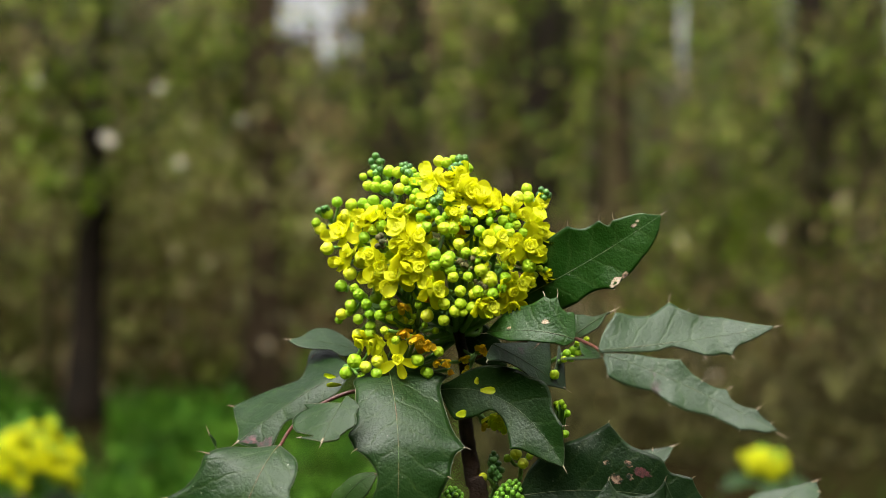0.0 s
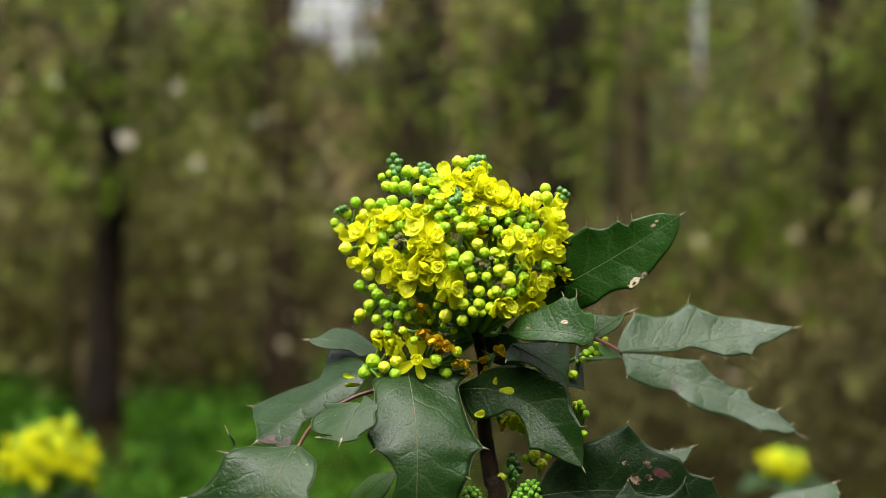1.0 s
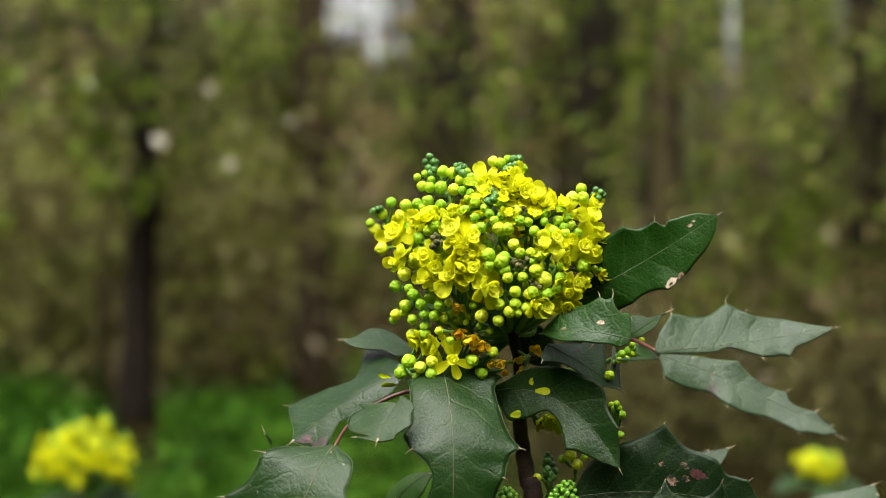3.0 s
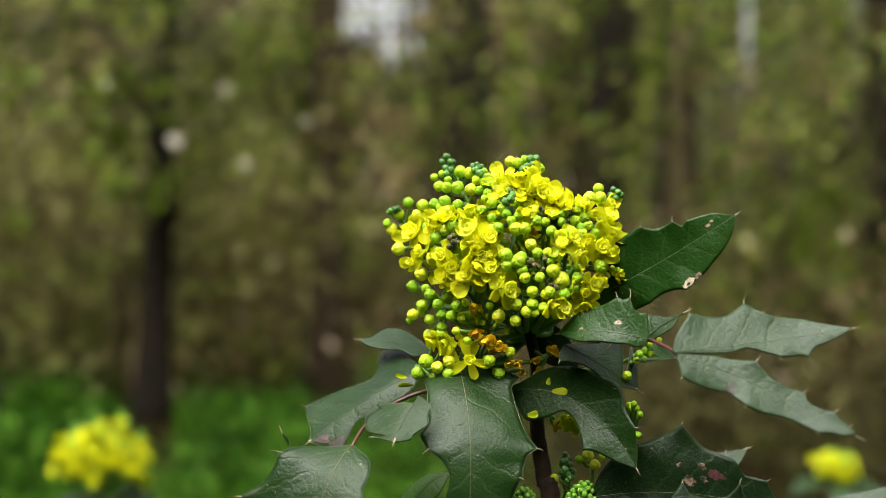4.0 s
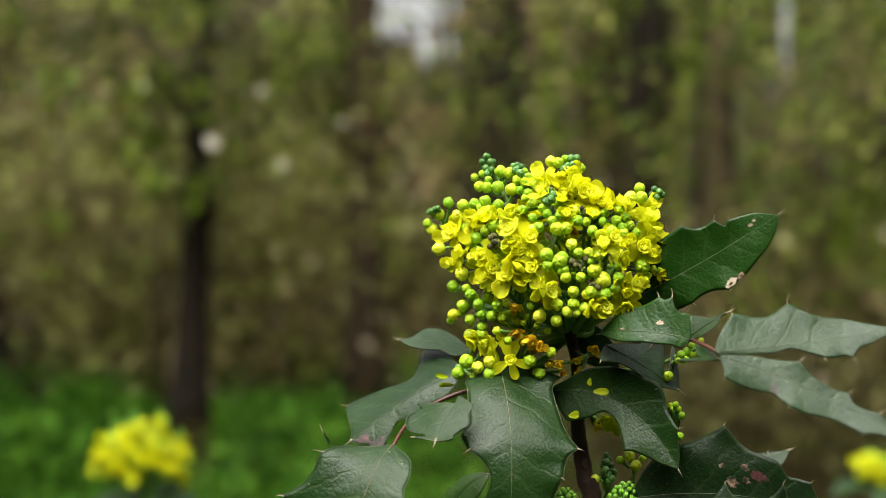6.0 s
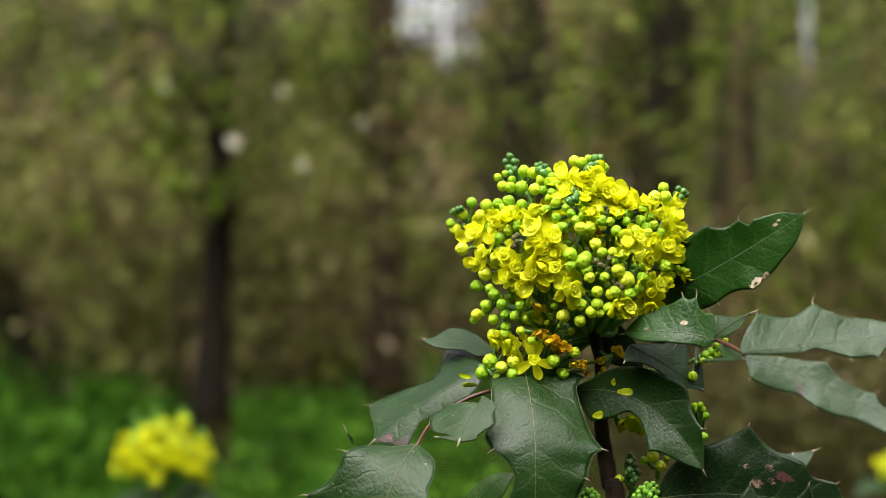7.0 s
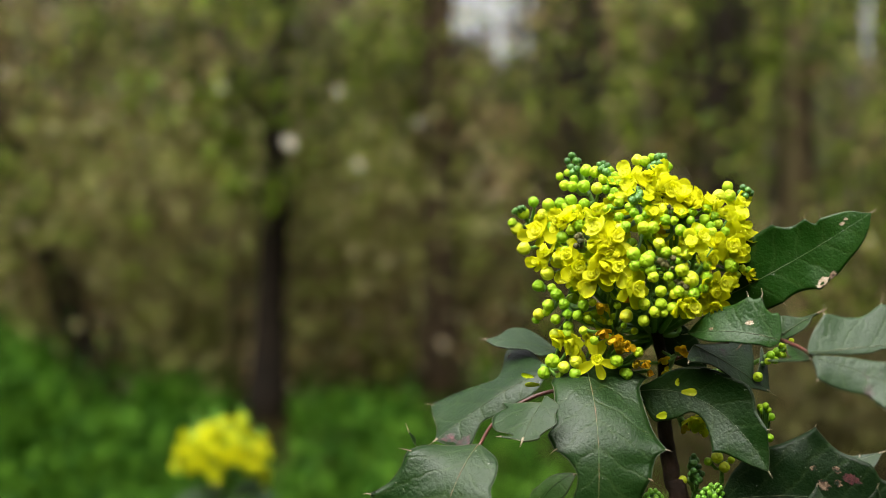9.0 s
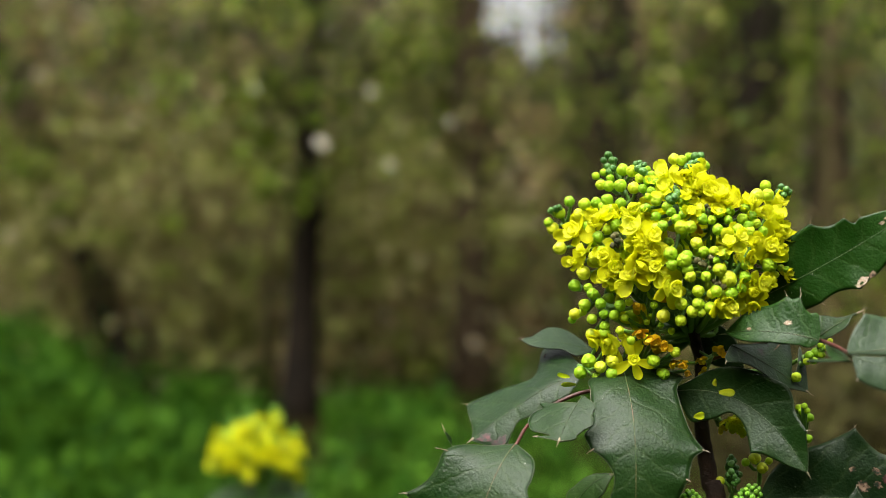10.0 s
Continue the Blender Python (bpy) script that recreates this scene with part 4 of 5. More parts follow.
leaflet(shrub, (21.0, -12.0, -69.0), (47.6, -18.0, -63.0), (74.0, -20.0, -71.7), (-0.16, -0.96, 0.20),
        [(0.200, 10.4, 0.0), (0.326, 12.9, 1.3), (0.484, 11.1, 0.0), (0.643, 12.4, 1.3), (0.757, 8.3, 0.0), (0.902, 7.2, 1.3)],
        [(0.093, 7.8, 0.0), (0.181, 11.2, 0.0), (0.248, 12.9, 0.0), (0.314, 14.0, 0.0), (0.395, 16.3, 0.0), (0.454, 18.7, 1.0), (0.490, 16.0, 0.0), (0.543, 13.2, 0.0), (0.634, 11.5, 0.0), (0.711, 9.8, 0.0), (0.738, 7.8, 0.0), (0.804, 7.1, 0.0), (0.858, 7.0, 1.3), (0.888, 4.6, 0.0), (0.941, 2.1, 0.0)], scars=((0.5, -0.22, 4.0), (0.56, -0.34, 2.4), (0.45, -0.42, 1.8), (0.62, -0.5, 4.5, 1), (0.55, -0.6, 2.4)), skin=leaf_blushed)
leaflet(shrub, (32.3, -30.0, -75.4), (49.3, -32.0, -70.5), (72.4, -32.0, -72.0), (-0.07, -0.94, 0.35),
        [(0.314, 4.0, 0.0), (0.498, 6.2, 1.1), (0.752, 5.7, 1.1)],
        [(0.202, 5.5, 0.0), (0.314, 9.6, 0.0), (0.365, 11.9, 0.8), (0.386, 9.6, 0.0), (0.451, 7.7, 0.0), (0.553, 6.9, 0.0), (0.648, 8.0, 0.0), (0.699, 10.6, 1.3), (0.709, 9.0, 0.0), (0.743, 5.3, 0.0), (0.865, 3.8, 1.3)], skin=leaf_blushed)
leaflet(shrub, (34.7, -30.0, -23.9), (23.6, -31.0, -20.3), (12.0, -21.0, -22.8), (-0.12, -0.85, 0.50),
        [(0.010, 1.9, 0.0), (0.049, 5.6, 0.0), (0.168, 6.5, 0.0), (0.246, 8.0, 0.0), (0.281, 10.0, 2.5), (0.343, 9.1, 0.0), (0.411, 9.6, 1.6), (0.517, 7.8, 0.0), (0.668, 6.9, 0.0), (0.844, 4.9, 0.0), (0.934, 2.3, 0.0)],
        [(0.067, 2.1, 0.0), (0.211, 2.5, 0.0), (0.404, 3.0, 0.0), (0.533, 2.9, 0.0), (0.727, 2.9, 0.0), (0.860, 2.0, 0.0)], fold=(0.10, -0.05), skin=leaf_deep, scars=((0.36, 0.3, 2.2, 2), (0.75, 0.1, 1.2)))
leaflet(shrub, (13.8, -15.0, -26.3), (20.7, -17.0, -29.2), (34.5, -10.0, -39.3), (0.20, -0.74, 0.62),
        [(0.014, 3.7, 0.0), (0.069, 7.4, 1.6), (0.229, 4.3, 0.0), (0.413, 3.2, 0.0), (0.562, 3.6, 0.0), (0.701, 4.0, 0.0)],
        [(0.285, 4.6, 0.0), (0.496, 7.8, 0.0), (0.804, 13.5, 0.0), (0.827, 2.0, 0.0), (0.882, 7.2, 0.0), (0.935, 16.1, 0.0), (0.963, 13.8, 0.0)], fold=(0.15, -0.20), skin=leaf_sheen, scars=((0.62, -0.35, 1.8),))
leaflet(shrub, (34.5, -25.0, -24.0), (39.0, -25.0, -20.2), (45.4, -28.0, -16.4), (-0.30, -0.70, 0.64),
        [(0.102, 1.2, 0.0), (0.444, 2.4, 0.0), (0.736, 1.7, 0.0), (0.850, 0.0, 0.0)],
        [(0.190, 2.5, 0.0), (0.284, 5.3, 0.0), (0.404, 4.5, 0.0), (0.579, 2.0, 0.0)])
leaflet(shrub, (-3.1, -8.0, -40.2), (19.4, -13.0, -34.6), (32.4, -25.0, -58.5), (-0.16, -0.96, 0.22),
        [(0.045, 1.7, 0.0), (0.120, 7.6, 0.0), (0.245, 8.2, 0.0), (0.366, 6.4, 0.0), (0.439, 4.1, 0.0), (0.524, 4.1, 0.0), (0.618, 5.7, 0.0), (0.698, 7.8, 0.0), (0.755, 9.4, 0.3), (0.789, 7.7, 0.0), (0.864, 5.5, 0.0), (0.947, 2.8, 0.0)],
        [(0.142, 2.6, 0.0), (0.243, 5.4, 0.0), (0.363, 7.7, 0.0), (0.482, 8.9, 0.0), (0.574, 9.6, 0.0), (0.652, 10.2, 0.0), (0.698, 8.9, 0.0), (0.738, 7.0, 0.0), (0.802, 6.0, 0.0), (0.851, 5.7, 1.9), (0.893, 4.0, 0.0), (0.942, 2.4, 0.0)], fold=(0.10, 0.28))
leaflet(shrub, (-16.6, -6.0, -30.6), (-9.7, -37.0, -43.0), (-12.4, -34.0, -74.4), (0.00, -0.86, 0.51),
        [(0.113, 9.8, 0.0), (0.198, 10.1, 0.0), (0.343, 10.8, 0.0), (0.445, 11.2, 0.0), (0.509, 13.1, 0.0), (0.563, 12.3, 0.0), (0.605, 11.4, 1.9), (0.641, 8.8, 0.0), (0.688, 6.8, 0.0), (0.735, 5.6, 0.0), (0.791, 5.7, 0.0), (0.852, 6.6, 0.0), (0.947, 5.2, 1.3)],
        [(0.113, 9.4, 0.0), (0.193, 16.0, 1.9), (0.234, 13.5, 0.0), (0.312, 13.0, 0.0), (0.399, 13.6, 0.0), (0.486, 14.6, 0.0), (0.557, 16.2, 0.0), (0.603, 18.0, 1.6), (0.622, 16.0, 0.0), (0.679, 14.1, 0.0), (0.746, 13.4, 1.0), (0.788, 12.1, 0.0), (0.848, 10.7, 0.0), (0.932, 8.8, 1.3)], fold=(-0.06, -0.20), rib_skin=rib_red)
leaflet(shrub, (-26.6, 4.0, -35.2), (-41.3, 2.0, -40.9), (-59.7, 0.0, -55.9), (-0.30, -0.67, 0.68),
        [(0.101, 17.2, 0.0), (0.250, 19.8, 0.0), (0.320, 14.0, 0.0), (0.411, 9.4, 0.0), (0.534, 9.5, 0.0), (0.661, 12.2, 0.0), (0.804, 15.4, 0.0), (0.913, 16.4, 2.4), (0.927, 12.4, 0.0), (0.945, 6.4, 0.0), (0.974, 2.1, 0.0)],
        [(0.233, 5.1, 0.0), (0.419, 5.2, 0.0), (0.591, 4.9, 0.0), (0.670, 4.3, 0.0), (0.755, 6.2, 0.0), (0.827, 8.0, 0.0), (0.922, 5.0, 0.0)], fold=(-0.25, -0.25), scars=((0.25, 0.8, 1.6), (0.93, -0.5, 4.5, 1), (0.85, -0.8, 4.0, 1)))
leaflet(shrub, (-25.7, -27.0, -39.4), (-29.4, -32.0, -44.1), (-31.4, -37.0, -49.9), (-0.04, -0.60, 0.80),
        [(0.191, 3.1, 0.0), (0.211, 7.2, 0.0), (0.345, 9.9, 0.0), (0.557, 11.8, 0.0), (0.675, 11.1, 0.0), (0.808, 9.0, 0.0), (0.919, 4.8, 0.0), (0.933, 7.1, 1.0), (0.971, 2.4, 0.0)],
        [(0.067, 3.3, 0.0), (0.346, 5.7, 0.0), (0.557, 7.0, 0.0), (0.709, 5.4, 0.0), (0.834, 4.3, 0.0), (0.970, 2.5, 0.0), (1.000, 4.0, 0.8)], fold=(-0.25, 0.15))
leaflet(shrub, (-43.5, -30.0, -52.0), (-47.9, -43.0, -56.0), (-53.0, -43.0, -74.8), (-0.21, -0.80, 0.56),
        [(0.000, 4.0, 0.0), (0.138, 8.5, 0.0), (0.282, 13.2, 0.0), (0.386, 15.4, 2.9), (0.438, 15.9, 0.0), (0.521, 15.8, 0.0), (0.644, 16.6, 0.0), (0.769, 18.5, 0.0), (0.865, 21.6, 1.6), (0.926, 18.8, 0.0), (0.985, 14.1, 1.3)],
        [(0.000, 2.0, 0.0), (0.130, 6.4, 0.0), (0.258, 8.6, 0.0), (0.375, 9.3, 0.0), (0.494, 9.5, 0.0), (0.590, 11.5, 1.3), (0.790, 9.6, 0.0), (0.942, 6.6, 0.0)], fold=(0.10, -0.10), rib_skin=rib_red)
leaflet(shrub, (-61.0, -5.0, -60.2), (-64.6, -5.0, -57.9), (-66.8, -5.0, -52.1), (0.11, -0.99, 0.08),
        [(0.150, 0.0, 0.0), (0.289, 0.9, 0.0), (0.575, 0.0, 0.0), (0.670, 0.7, 0.0)],
        [])
leaflet(shrub, (-24.8, 15.0, -30.7), (-34.2, 15.0, -27.0), (-46.7, 15.0, -27.2), (0.17, -0.51, 0.84),
        [(0.169, 3.1, 0.0), (0.314, 5.5, 0.0), (0.555, 7.3, 0.0), (0.725, 5.7, 0.0), (0.847, 1.6, 0.0)],
        [(0.173, 4.6, 0.0), (0.441, 3.3, 0.0), (0.670, 4.2, 0.0), (0.883, 2.9, 0.0)], skin=leaf_sheen)
leaflet(shrub, (-29.6, -10.0, -73.6), (-25.7, -10.0, -64.9), (-18.1, -12.0, -62.6), (-0.10, -0.75, 0.65),
        [(0.173, 3.6, 0.0), (0.484, 4.8, 0.0), (0.780, 3.9, 0.0), (0.901, 2.1, 0.0)],
        [(0.109, 3.4, 0.0), (0.342, 3.4, 0.0), (0.542, 3.1, 0.0), (0.732, 2.0, 0.0)], skin=leaf_young)
leaflet(shrub, (93.8, 30.0, -86.6), (103.4, 30.0, -77.8), (116.6, 30.0, -72.6), (-0.30, -0.63, 0.71),
        [(0.486, 8.4, 0.0), (0.836, 8.2, 0.0), (0.968, 4.8, 0.5)],
        [(0.135, 4.4, 0.0), (0.283, 6.0, 0.0), (0.461, 4.8, 0.0), (0.663, 2.4, 0.0)], skin=leaf_sheen)
# Dark leaf added behind the stem, in place of the deep shade there.
leaflet(shrub, (-1.0, 16.0, -17.6), (8.4, 18.0, -25.4), (19.4, 16.0, -35.4), (0.10, -0.97, -0.20),
        [(0.277, 4.3, 0.0), (0.503, 5.9, 0.0), (0.701, 5.7, 0.0), (0.873, 3.5, 0.0)],
        [(0.296, 3.0, 0.0), (0.527, 5.0, 0.0), (0.742, 4.6, 0.0), (0.892, 2.8, 0.0)], skin=leaf_blushed)
leaflet(shrub, (36.1, -33.4, -24.4), (38.2, -37.6, -26.4), (40.3, -45.1, -27.3), (-0.03, -0.25, 0.97),
        [(0.74, 3.0, 0.0), (0.99, 2.3, 0.0)],
        [(0.12, 1.7, 0.0), (0.60, 1.3, 0.0)])
leaflet(shrub, (55.2, 25.2, -66.6), (62.9, 25.2, -63.9), (71.3, 25.2, -60.8), (-0.26, -0.62, 0.74),
        [(0.26, 3.9, 0.0), (0.79, 3.9, 0.0)],
        [(0.28, 2.5, 0.0), (0.64, 1.5, 0.8)])

# Racemes: tip, foot, then each bud or flower with its place, width and kind.
raceme(shrub, (-20.3, 13.5, 29.3), (3.6, 15.2, -27.1), [
    (-19.9, 5.2, 27.3, 1.5, 'd'), (-21.0, 5.2, 25.7, 1.4, 'd'), (-18.7, 5.2, 25.7, 1.5, 'd'), (-19.9, 2.4, 23.7, 1.5, 'd'),
    (-18.2, -1.3, 22.9, 1.5, 'd'), (-23.3, 3.9, 21.1, 2.4, 'b'), (-21.0, 2.3, 22.0, 2.1, 'b'), (-18.9, -3.1, 19.9, 2.3, 'b'),
    (-21.6, -2.3, 18.2, 3.0, 'b'), (-19.3, -5.0, 17.7, 3.0, 'b'), (-15.4, -3.3, 22.3, 3.6, 'b'), (-12.8, -6.1, 21.7, 3.3, 'b'),
    (-16.0, -8.0, 17.6, 3.8, 'b'), (-12.2, -10.3, 16.8, 3.6, 'y'), (-19.6, -8.1, 13.6, 3.5, 'b'), (-22.8, -5.5, 13.0, 3.0, 'b')])
raceme(shrub, (-11.2, 3.3, 25.2), (3.6, 15.2, -27.1), [
    (-11.7, -5.9, 23.8, 1.2, 'd'), (-10.6, -6.2, 24.1, 1.2, 'd'), (-9.4, -8.1, 23.3, 1.4, 'd'), (-11.2, -8.3, 22.3, 1.5, 'd'),
    (-9.7, -10.3, 21.4, 1.7, 'd'), (-8.5, -8.4, 22.0, 2.1, 'b'), (-7.3, -10.7, 20.4, 2.3, 'b'), (-10.6, -9.8, 19.5, 2.6, 'b'),
    (-8.4, -12.0, 18.5, 2.6, 'b'), (-6.1, -13.3, 18.2, 2.3, 'b'), (-9.8, -12.9, 16.5, 2.4, 'b'), (-7.5, -14.6, 15.7, 2.4, 'b'),
    (-8.3, -15.2, 14.2, 2.1, 'b'), (-12.5, -14.5, 11.4, 2.7, 'b'), (-9.5, -16.5, 10.9, 2.3, 'b')])
raceme(shrub, (4.6, 2.5, 27.1), (3.6, 15.2, -27.1), [
    (-1.1, -6.5, 24.9, 3.3, 'y'), (1.0, -8.4, 24.4, 2.9, 'b'), (2.9, -6.6, 25.5, 2.3, 'b'), (4.6, -8.1, 25.5, 1.7, 'd'),
    (6.1, -7.6, 25.6, 1.5, 'd'), (3.5, -12.1, 23.2, 1.5, 'd'), (5.1, -11.6, 23.5, 1.7, 'd'), (2.5, -13.5, 22.2, 1.8, 'd'),
    (7.0, -10.8, 22.6, 3.0, 'b'), (-3.9, -13.2, 20.3, 8.5, 'f'), (0.3, -16.0, 18.6, 8.5, 'f'), (4.4, -14.6, 20.5, 6.7, 'f'),
    (-3.7, -17.1, 15.7, 7.0, 'f')])
raceme(shrub, (10.1, -12.9, 14.0), (3.6, 15.2, -27.1), [
    (6.2, -17.0, 18.0, 7.6, 'f'), (8.0, -19.0, 15.6, 8.8, 'f'), (4.3, -18.4, 16.4, 6.1, 'f'), (10.2, -20.2, 13.7, 8.2, 'f'),
    (12.6, -20.7, 12.5, 7.3, 'f'), (1.7, -19.9, 13.7, 6.7, 'f'), (8.4, -16.6, 10.7, 3.3, 's'), (5.5, -20.2, 10.6, 3.0, 'y'),
    (3.4, -22.4, 9.6, 5.5, 'f')])
raceme(shrub, (-1.4, -10.0, 16.7), (3.6, 15.2, -27.1), [
    (-1.4, -18.6, 15.9, 1.7, 'd'), (-2.3, -19.1, 14.8, 1.5, 'd'), (-0.5, -19.7, 14.8, 1.7, 'd'), (-1.2, -20.2, 13.7, 1.8, 'd'),
    (-2.5, -20.2, 13.1, 1.7, 'd'), (-6.1, -17.0, 12.9, 3.0, 'b'), (-3.2, -19.0, 11.3, 3.0, 'b'), (0.9, -19.6, 12.4, 2.7, 'b'),
    (-6.2, -19.0, 8.7, 2.7, 'b'), (-2.2, -20.1, 9.7, 2.6, 'b'), (-0.8, -21.2, 7.8, 2.7, 'b'), (0.9, -21.2, 9.1, 2.4, 'b'),
    (0.3, -22.3, 5.7, 3.3, 'b'), (2.8, -22.8, 5.7, 3.3, 'b'), (-4.5, -20.7, 6.0, 3.0, 'b'), (-8.7, -16.8, 11.1, 2.4, 'b'),
    (-2.4, -22.9, -1.4, 3.6, 'b'), (-6.0, -19.2, 5.6, 3.0, 'y')])
raceme(shrub, (-36.9, 13.5, 12.4), (3.6, 15.2, -27.1), [
    (-35.1, 5.2, 11.9, 1.2, 'd'), (-36.3, 5.2, 11.4, 1.2, 'd'), (-34.1, 5.2, 12.3, 1.1, 'd'), (-31.1, 6.6, 13.8, 3.2, 'b'),
    (-34.0, 7.2, 10.5, 3.5, 'b'), (-26.3, -1.9, 12.7, 3.3, 'b'), (-37.3, 7.2, 7.8, 2.7, 'b'), (-36.1, 8.2, 6.0, 3.6, 'y'),
    (-27.8, -1.1, 9.8, 3.8, 'y'), (-33.6, 2.8, 0.2, 4.0, 'y'), (-29.1, -3.8, 4.7, 9.4, 'f'), (-26.5, -8.1, -0.5, 6.1, 'f'),
    (-29.1, -5.5, -3.7, 6.1, 'f'), (-26.3, -6.7, -6.9, 3.8, 'y'), (-22.9, -9.1, 8.1, 6.7, 'f')])
raceme(shrub, (-18.0, -6.4, 7.9), (3.6, 15.2, -27.1), [
    (-19.4, -12.3, 5.2, 2.9, 'b'), (-17.0, -13.7, 6.4, 3.3, 'b'), (-22.0, -10.6, 3.3, 3.2, 'b'), (-20.3, -11.1, 9.0, 8.2, 'f'),
    (-12.5, -16.1, 10.1, 7.3, 'f'), (-16.5, -10.6, 2.5, 2.4, 's'), (-14.6, -17.0, -1.4, 3.0, 'b'), (-21.1, -12.1, -0.5, 2.6, 'b'),
    (-22.7, -10.0, -2.4, 4.0, 'y'), (-20.2, -13.9, -1.7, 6.7, 'f'), (-12.1, -18.2, 5.4, 10.0, 'f'), (-11.1, -19.6, 1.7, 6.7, 'f'),
    (-18.4, -10.7, 10.9, 3.0, 'b'), (-20.9, -8.1, 11.8, 2.7, 'b'), (-15.8, -11.8, 12.5, 2.9, 'b'), (-17.0, -13.7, 9.0, 5.2, 'f')])
raceme(shrub, (-6.1, -14.4, 3.3), (3.6, 15.2, -27.1), [
    (-7.4, -21.3, 2.8, 7.9, 'f'), (-10.2, -20.7, -4.5, 10.0, 'f'), (-6.4, -22.5, -5.4, 7.6, 'f'), (-17.5, -16.2, -4.8, 9.4, 'f'),
    (-13.0, -19.0, -7.6, 8.5, 'f'), (-15.4, -17.3, -9.9, 6.1, 'f'), (-9.1, -21.1, -1.4, 6.7, 'f'), (-6.7, -22.2, -1.7, 5.5, 'f'),
    (-13.1, -17.1, -3.3, 3.6, 'y'), (-19.4, -14.6, -7.7, 6.1, 'f')])
raceme(shrub, (10.3, -14.8, 10.8), (3.6, 15.2, -27.1), [
    (10.3, -21.8, 9.4, 2.7, 'b'), (13.1, -21.2, 9.7, 2.7, 'b'), (16.3, -21.3, 7.8, 3.0, 'b'), (9.9, -23.6, 4.9, 3.0, 'b'),
    (14.8, -22.8, 5.0, 3.3, 'b'), (6.0, -22.5, 7.7, 3.0, 'b'), (17.8, -21.5, 6.0, 2.6, 'b'), (4.6, -18.6, 5.1, 3.3, 's'),
    (8.3, -22.7, 7.5, 2.4, 'b'), (12.6, -22.4, 7.5, 2.4, 'b'), (4.3, -23.6, 1.4, 3.1, 'y'), (12.8, -25.3, 1.1, 6.7, 'f'),
    (15.4, -24.3, 3.2, 6.1, 'f'), (17.1, -19.4, 10.7, 2.7, 'b'), (18.7, -20.0, 8.5, 3.0, 'b'), (19.9, -20.3, 6.6, 2.7, 'b'),
    (18.1, -22.0, 4.4, 3.0, 'b'), (21.7, -20.1, 4.5, 2.7, 'b'), (19.6, -23.1, 2.0, 5.2, 'f')])
raceme(shrub, (28.6, 2.3, 16.6), (3.6, 15.2, -27.1), [
    (27.9, -6.1, 16.9, 1.4, 'd'), (29.2, -6.5, 16.2, 1.4, 'd'), (27.3, -5.9, 15.4, 1.5, 'd'), (28.6, -6.3, 14.6, 1.5, 'd'),
    (24.0, -2.8, 17.3, 3.0, 'b'), (20.8, -13.1, 14.3, 3.6, 'y'), (24.0, -9.2, 14.6, 3.2, 'b'), (17.5, -19.1, 12.2, 7.6, 'f'),
    (20.6, -19.1, 9.7, 7.3, 'f'), (26.6, -6.8, 12.7, 7.9, 'f'), (25.5, -15.4, 8.3, 8.5, 'f'), (27.0, -15.9, 4.5, 7.6, 'f'),
    (23.0, -21.3, 0.8, 9.1, 'f'), (25.3, -19.8, -1.1, 5.5, 'f')])
raceme(shrub, (30.6, -6.2, -4.0), (3.6, 15.2, -27.1), [
    (27.6, -16.7, -2.8, 2.4, 'b'), (30.3, -12.2, -4.3, 2.7, 'b'), (28.3, -15.8, -5.8, 2.0, 'b'), (26.5, -18.0, -5.3, 2.1, 'b'),
    (24.9, -19.5, -7.1, 2.1, 'b'), (23.4, -20.7, -4.5, 4.0, 'b'), (28.7, -15.9, -7.0, 4.6, 'f'), (18.1, -24.4, -2.6, 5.5, 'f'),
    (16.9, -23.9, -4.4, 2.7, 'b')])
raceme(shrub, (11.5, -18.4, -1.1), (3.6, 15.2, -27.1), [
    (6.1, -24.6, -0.9, 2.7, 'b'), (8.8, -24.8, -0.8, 2.7, 'b'), (11.6, -24.8, -1.7, 2.9, 'b'), (1.1, -24.0, -3.2, 4.0, 'b'),
    (6.0, -20.1, -3.5, 2.4, 's'), (7.2, -20.2, -4.5, 2.0, 's'), (10.2, -24.9, -5.6, 3.5, 'b'), (2.7, -24.3, -7.5, 3.2, 'b'),
    (6.7, -24.8, -7.4, 2.9, 'b'), (1.8, -23.6, -2.1, 3.4, 'b'), (-2.1, -23.1, -4.4, 3.3, 'b'), (9.3, -24.9, -3.2, 2.1, 'b'),
    (2.0, -23.7, -5.6, 3.1, 'b')])
raceme(shrub, (19.3, -16.5, -9.2), (3.6, 15.2, -27.1), [
    (12.5, -23.6, -8.2, 4.3, 'y'), (16.8, -23.8, -7.6, 3.0, 'b'), (13.3, -24.1, -12.0, 3.3, 'b'), (21.1, -22.9, -9.0, 7.0, 'f'),
    (18.4, -23.8, -11.3, 6.7, 'f'), (19.3, -22.7, -14.7, 6.7, 'f'), (13.1, -24.3, -15.8, 6.1, 'f'), (18.5, -22.6, -16.4, 4.0, 'f'),
    (15.9, -23.8, -10.5, 2.7, 'b'), (23.2, -21.6, -8.7, 4.6, 'f'), (10.3, -24.8, -15.0, 6.7, 'f')])
